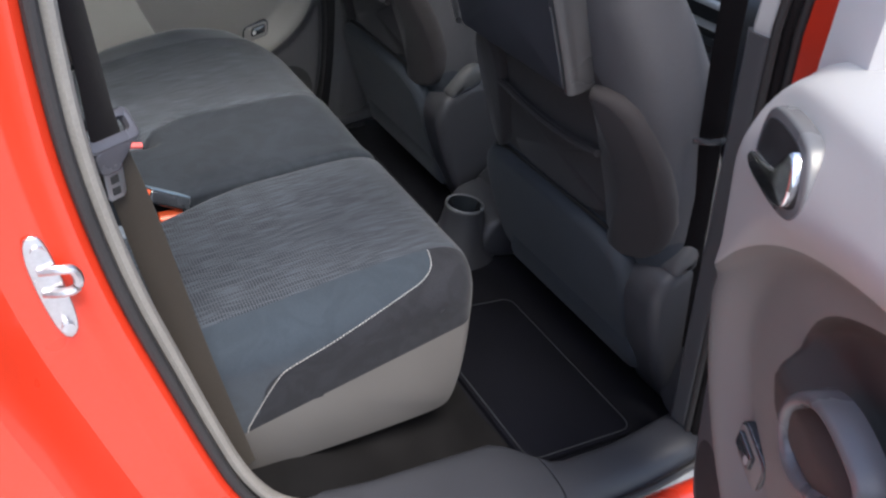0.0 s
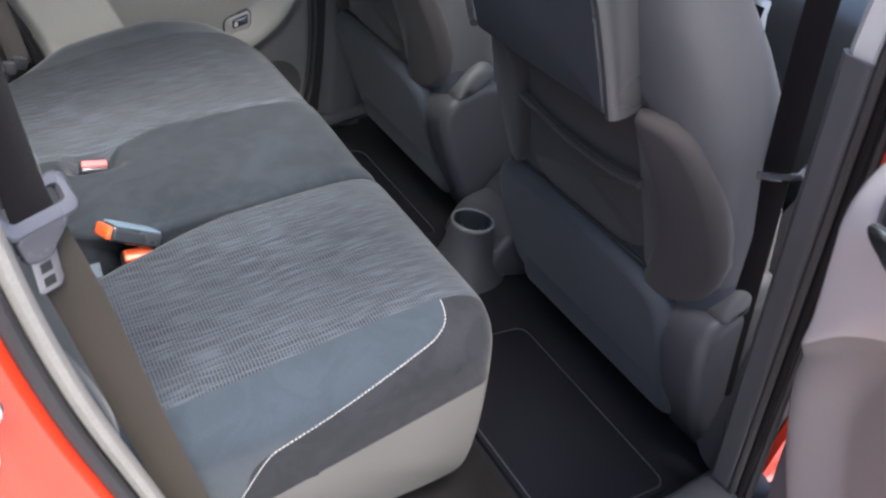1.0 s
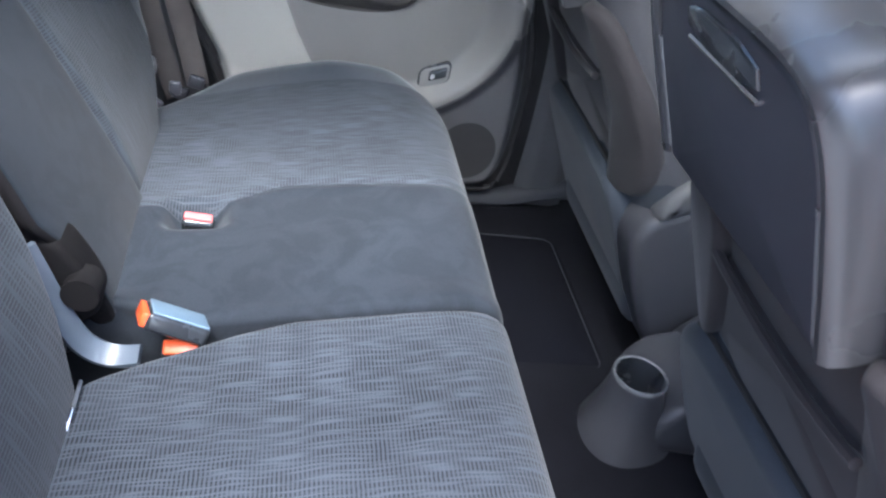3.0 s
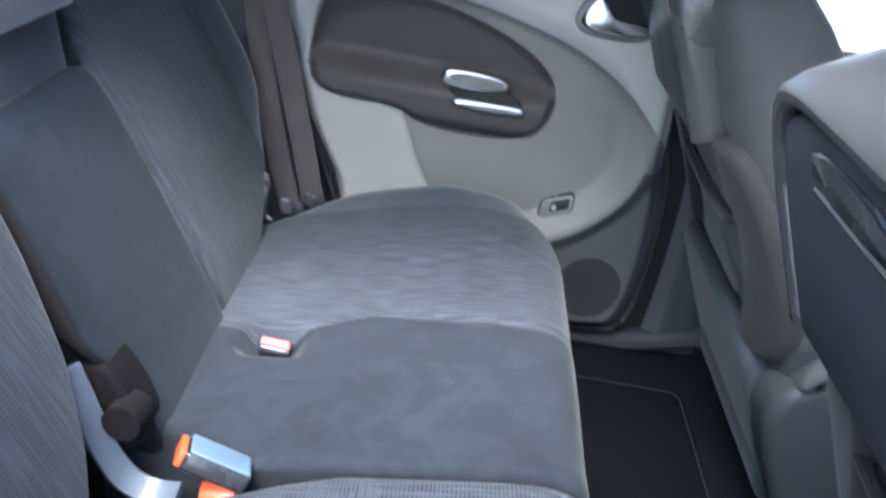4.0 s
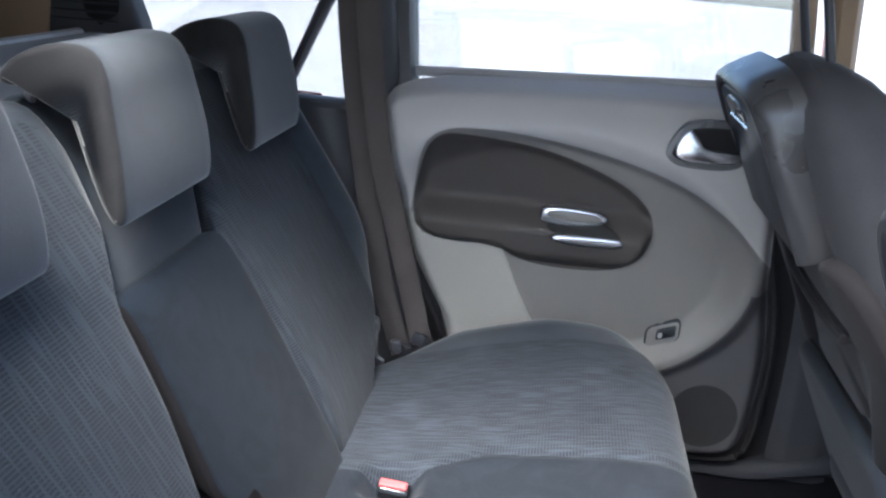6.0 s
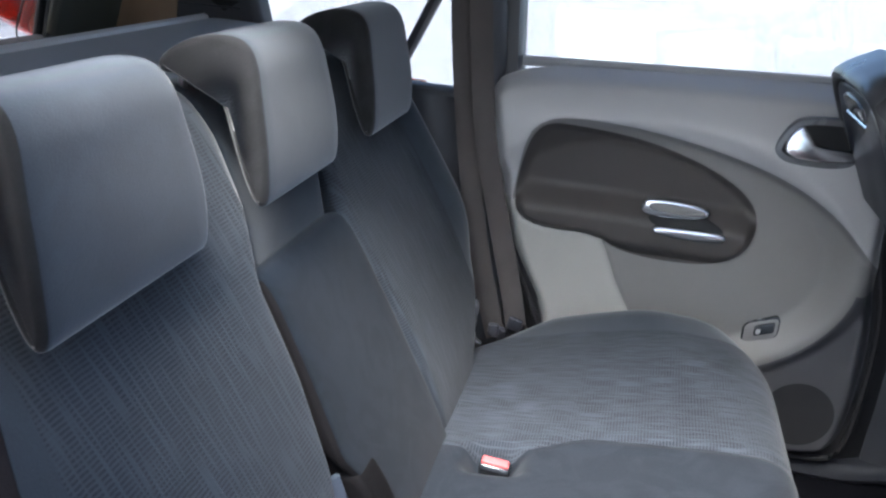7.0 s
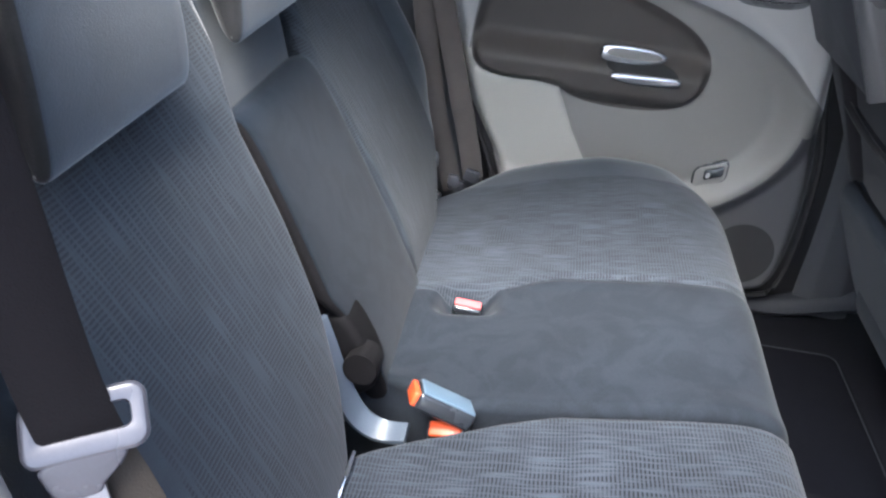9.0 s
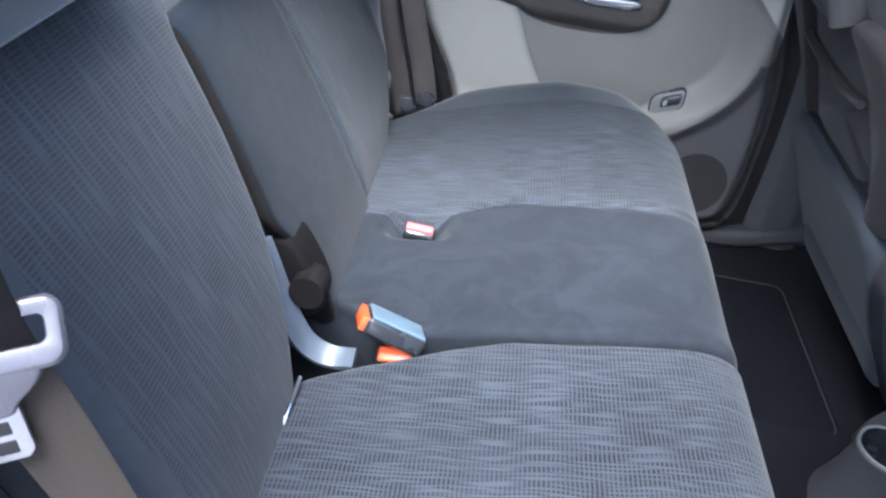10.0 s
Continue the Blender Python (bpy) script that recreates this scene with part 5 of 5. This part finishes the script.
# one belt in two tones: shade painted above the tongue, sunlight below
part("upper_webbing", strap(run[:cut + 1], 0.046, turn[:cut + 1]), BELT_DARK, near_belt, "upper webbing with shade in its dark colour")
part("lower_webbing", strap(run[cut:], 0.046, turn[cut:]), BELT_LIT, near_belt, "lower webbing with sunlight in its tan colour")
far_belts = []
for pts in ([(-0.112, 1.352, 1.52), (-0.094, 1.352, 1.30), (-0.064, 1.350, 1.08), (-0.042, 1.350, 1.00), (-0.006, 1.347, 0.87), (0.028, 1.345, 0.75), (0.050, 1.340, 0.66)], [(-0.150, 1.362, 1.52), (-0.135, 1.364, 1.28), (-0.098, 1.366, 1.02), (-0.055, 1.362, 0.80), (0.005, 1.352, 0.62)]):
    far_belts.append(webbing("seat_belt", "brown-black rear seat belt hanging by the far pillar", pts, (0.90, 0.25, 0.2)))
for b_, (x, y, z) in zip(far_belts, ((0.046, 1.338, 0.668), (0.012, 1.350, 0.632))):
    part("end_fitting", block((0.034, 0.014, 0.030), (x, y, z), 0.005, Matrix.Rotation(radians(14), 4, "Y")), TONGUE, b_, "pale belt end fitting")
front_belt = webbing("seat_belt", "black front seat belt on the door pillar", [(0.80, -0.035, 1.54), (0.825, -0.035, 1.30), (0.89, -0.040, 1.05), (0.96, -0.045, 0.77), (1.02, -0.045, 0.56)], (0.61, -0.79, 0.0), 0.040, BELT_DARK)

# the loose tongue on the near belt: a slotted moulded grip tilted across the webbing, and a bent steel blade
TX = Vector((0.86, 0.50, 0.08)).normalized()
TN = Vector((0.50, -0.86, 0.0)).normalized()
TV = (Vector((0, 0, 1)) * 0.74 - TN * 0.67).normalized()
TW = TX.cross(TV).normalized()
if TW.dot(TN) < 0:
    TW = -TW
T0 = Vector((-0.066, -0.006, 1.108)) - TW * 0.004
lay = lambda x, v, w: T0 + TX * x + TV * v + TW * w
hull = rounded_rect(-0.036, 0.036, -0.020, 0.020, 0.010)
slot = rounded_rect(-0.026, 0.026, -0.006, 0.009, 0.004)
grip_rings = [[lay(*p, -0.005) for p in slot], [lay(*p, -0.005) for p in inset(hull, 0.003)], [lay(*p, -0.002) for p in hull], [lay(*p, 0.004) for p in hull], [lay(*p, 0.0065) for p in inset(hull, 0.002)],
              [lay(*p, 0.007) for p in inset(hull, 0.004)], [lay(*p, 0.006) for p in inset(slot, -0.001)], [lay(*p, 0.003) for p in slot], [lay(*p, -0.005) for p in slot]]
tongue = part("tongue", loft(grip_rings, caps=False), TONGUE, near_belt, "grey moulded belt tongue")
TD = Vector((0.12, 0.02, -1)).normalized()
B0 = lay(-0.008, -0.018, 0.001)
neck = [(-0.022, 0.004), (0.034, 0.004), (0.024, -0.012), (0.012, -0.022), (0.010, -0.030), (-0.016, -0.030), (-0.020, -0.016)]
part("neck", slab(outline(neck, 48, 2), lambda x, z, w: B0 + TX * x - TD * z + TN * (w - 0.004), 0.008, 0.003), TONGUE, tongue, "grey moulded neck")
blade_out = resample(np.array([(-0.014, -0.020), (-0.014, -0.060), (-0.010, -0.064), (0.008, -0.064), (0.012, -0.058), (0.012, -0.020)]), 60)
part("blade", slab(blade_out, lambda x, z, w: B0 + TX * x - TD * z + TN * (w - 0.001), 0.0028, 0.0008), BLADE, tongue, "bright steel blade")
for z in (-0.053, -0.038):
    hole = rounded_rect(-0.007, 0.004, z - 0.005, z + 0.005, 0.001)
    part("blade_slot", slab(hole, lambda x, q, w: B0 + TX * x - TD * q + TN * (w + 0.0016), 0.0006, 0.0002), GAP, tongue)
# guide loop on the front belt
part("belt_guide", tube([(0.858, -0.034, 1.038), (0.870, -0.060, 1.046), (0.888, -0.078, 1.056), (0.915, -0.070, 1.066)], 0.006, 8), BUCKLE, front_belt, "black belt guide")


def buckle(at, aim, wide, label, size=0.085, button=BUTTON, top=False, deep=0.021):
    """A belt buckle standing out of the cushion."""
    a = Vector(aim).normalized()
    x = (Vector(wide) - a * a.dot(Vector(wide))).normalized()
    m = Matrix((x, a.cross(x), a)).transposed().to_4x4()
    b = thing("buckle", label, "seat belt buckle", at)
    w = Matrix.Translation(at) @ m
    bm = block((0.052, 0.027, size), (0, 0, 0.0), 0.007)
    bmesh.ops.transform(bm, matrix=w, verts=bm.verts)
    part("housing", bm, BUCKLE, b)
    bm = block((0.045, deep, 0.012), (0, 0, size / 2), 0.003)
    bmesh.ops.transform(bm, matrix=w, verts=bm.verts)
    if top:
        # thin blue-grey plate paints the sky's sheen on the upward face
        bm = block((0.046, 0.004, size - 0.008), (0, -0.0135, -0.001), 0.0018)
        bmesh.ops.transform(bm, matrix=w, verts=bm.verts)
        part("top_face", bm, BUCKLE_TOP, b, "upper face with sky sheen in its blue-grey colour")
        bm = block((0.045, deep, 0.012), (0, 0, size / 2), 0.003)
        bmesh.ops.transform(bm, matrix=w, verts=bm.verts)
    part("button", bm, button, b, "orange-red release button")
    return b


buckle((0.104, 0.806, 0.650), (0.05, -0.38, 1), (1, 0, -0.06), "black buckle sunk in the bench cushion with pinkish red button", button=BUTTON_PINK, deep=0.014)
buckle((0.106, 0.494, 0.724), (-0.90, -0.10, 0.40), (0, 1, -0.42), "black seat belt buckle lying between the cushions with orange button", top=True)
buckle((0.119, 0.505, 0.657), (-0.10, -0.55, 0.83), (1, 0, 0.1), "black seat belt buckle lying under another with orange button")

# ---- small fittings ----
# backrest release strap beside the near seat
part("release_lever", strap(spline([(-0.074, 0.503, 0.822), (-0.062, 0.503, 0.789), (-0.048, 0.503, 0.746), (-0.032, 0.503, 0.704), (-0.014, 0.502, 0.671), (0.010, 0.501, 0.654), (0.034, 0.500, 0.651), (0.060, 0.498, 0.657)], 36), 0.034, (0.55, 0.70, 0.35), 0.011), LEVER, single, "grey plastic release lever")
# anchor wire in the seat joint
part("anchor_wire", tube(spline([(0.004, 0.410, 0.690), (0.008, 0.400, 0.708), (0.008, 0.345, 0.706), (0.004, 0.330, 0.690)], 14), 0.0025, 8), STEEL, single, "bright anchor wire")
anchor = thing("belt_anchor", "zinc belt anchor bolt at the far seat corner", "belt anchor", (-0.03, 1.30, 0.62))
part("anchor_plate", slab(outline([(-0.044, 0.722), (-0.044, 0.768), (-0.020, 0.768), (-0.020, 0.722)], 24, 2), lambda x, z, w: Vector((x, 1.226 - w, z)), 0.003, 0.001), STEEL, anchor)
part("bolt", tube([(-0.032, 1.226, 0.753), (-0.032, 1.212, 0.753)], 0.009, 6), STEEL, anchor, "hexagonal bolt")
part("anchor_bar", tube(spline([(-0.030, 1.220, 0.738), (-0.025, 1.217, 0.724), (-0.028, 1.216, 0.696), (-0.018, 1.215, 0.668), (-0.034, 1.214, 0.622)], 16, 2), 0.005, 8), STEEL, anchor)
part("belt_foot", block((0.024, 0.012, 0.030), (0.016, 1.222, 0.705), 0.005), TONGUE, anchor, "pale belt end fitting")
part("buckle_stalk", block((0.020, 0.012, 0.020), (-0.018, 1.216, 0.668), 0.004, Matrix.Rotation(radians(35), 4, "Y")), STEEL, anchor, "bright buckle stalk")
# door striker on the near quarter
striker = thing("door_striker", "zinc door striker bolted to the red flange", "door striker", (-0.14, -0.095, 0.95))
part("base_plate", slab(outline([(-0.172, 1.030), (-0.158, 1.042), (-0.146, 1.030), (-0.120, 0.925), (-0.126, 0.900), (-0.140, 0.905), (-0.160, 0.965)], 40, 2), lambda x, z, w: Vector((x, -0.094 - w, z)), 0.004, 0.0015), STEEL, striker)
part("hoop", tube(spline([(-0.156, -0.098, 0.996), (-0.135, -0.106, 1.000), (-0.124, -0.106, 1.000), (-0.118, -0.106, 0.986), (-0.121, -0.106, 0.973), (-0.134, -0.106, 0.970), (-0.153, -0.098, 0.968)], 28, 2), 0.0055, 8), STEEL, striker, "bright striker hoop")
for x, z in ((-0.155, 1.022), (-0.133, 0.920)):
    part("screw", tube([(x, -0.097, z), (x, -0.104, z)], 0.007, 8), STEEL, striker)
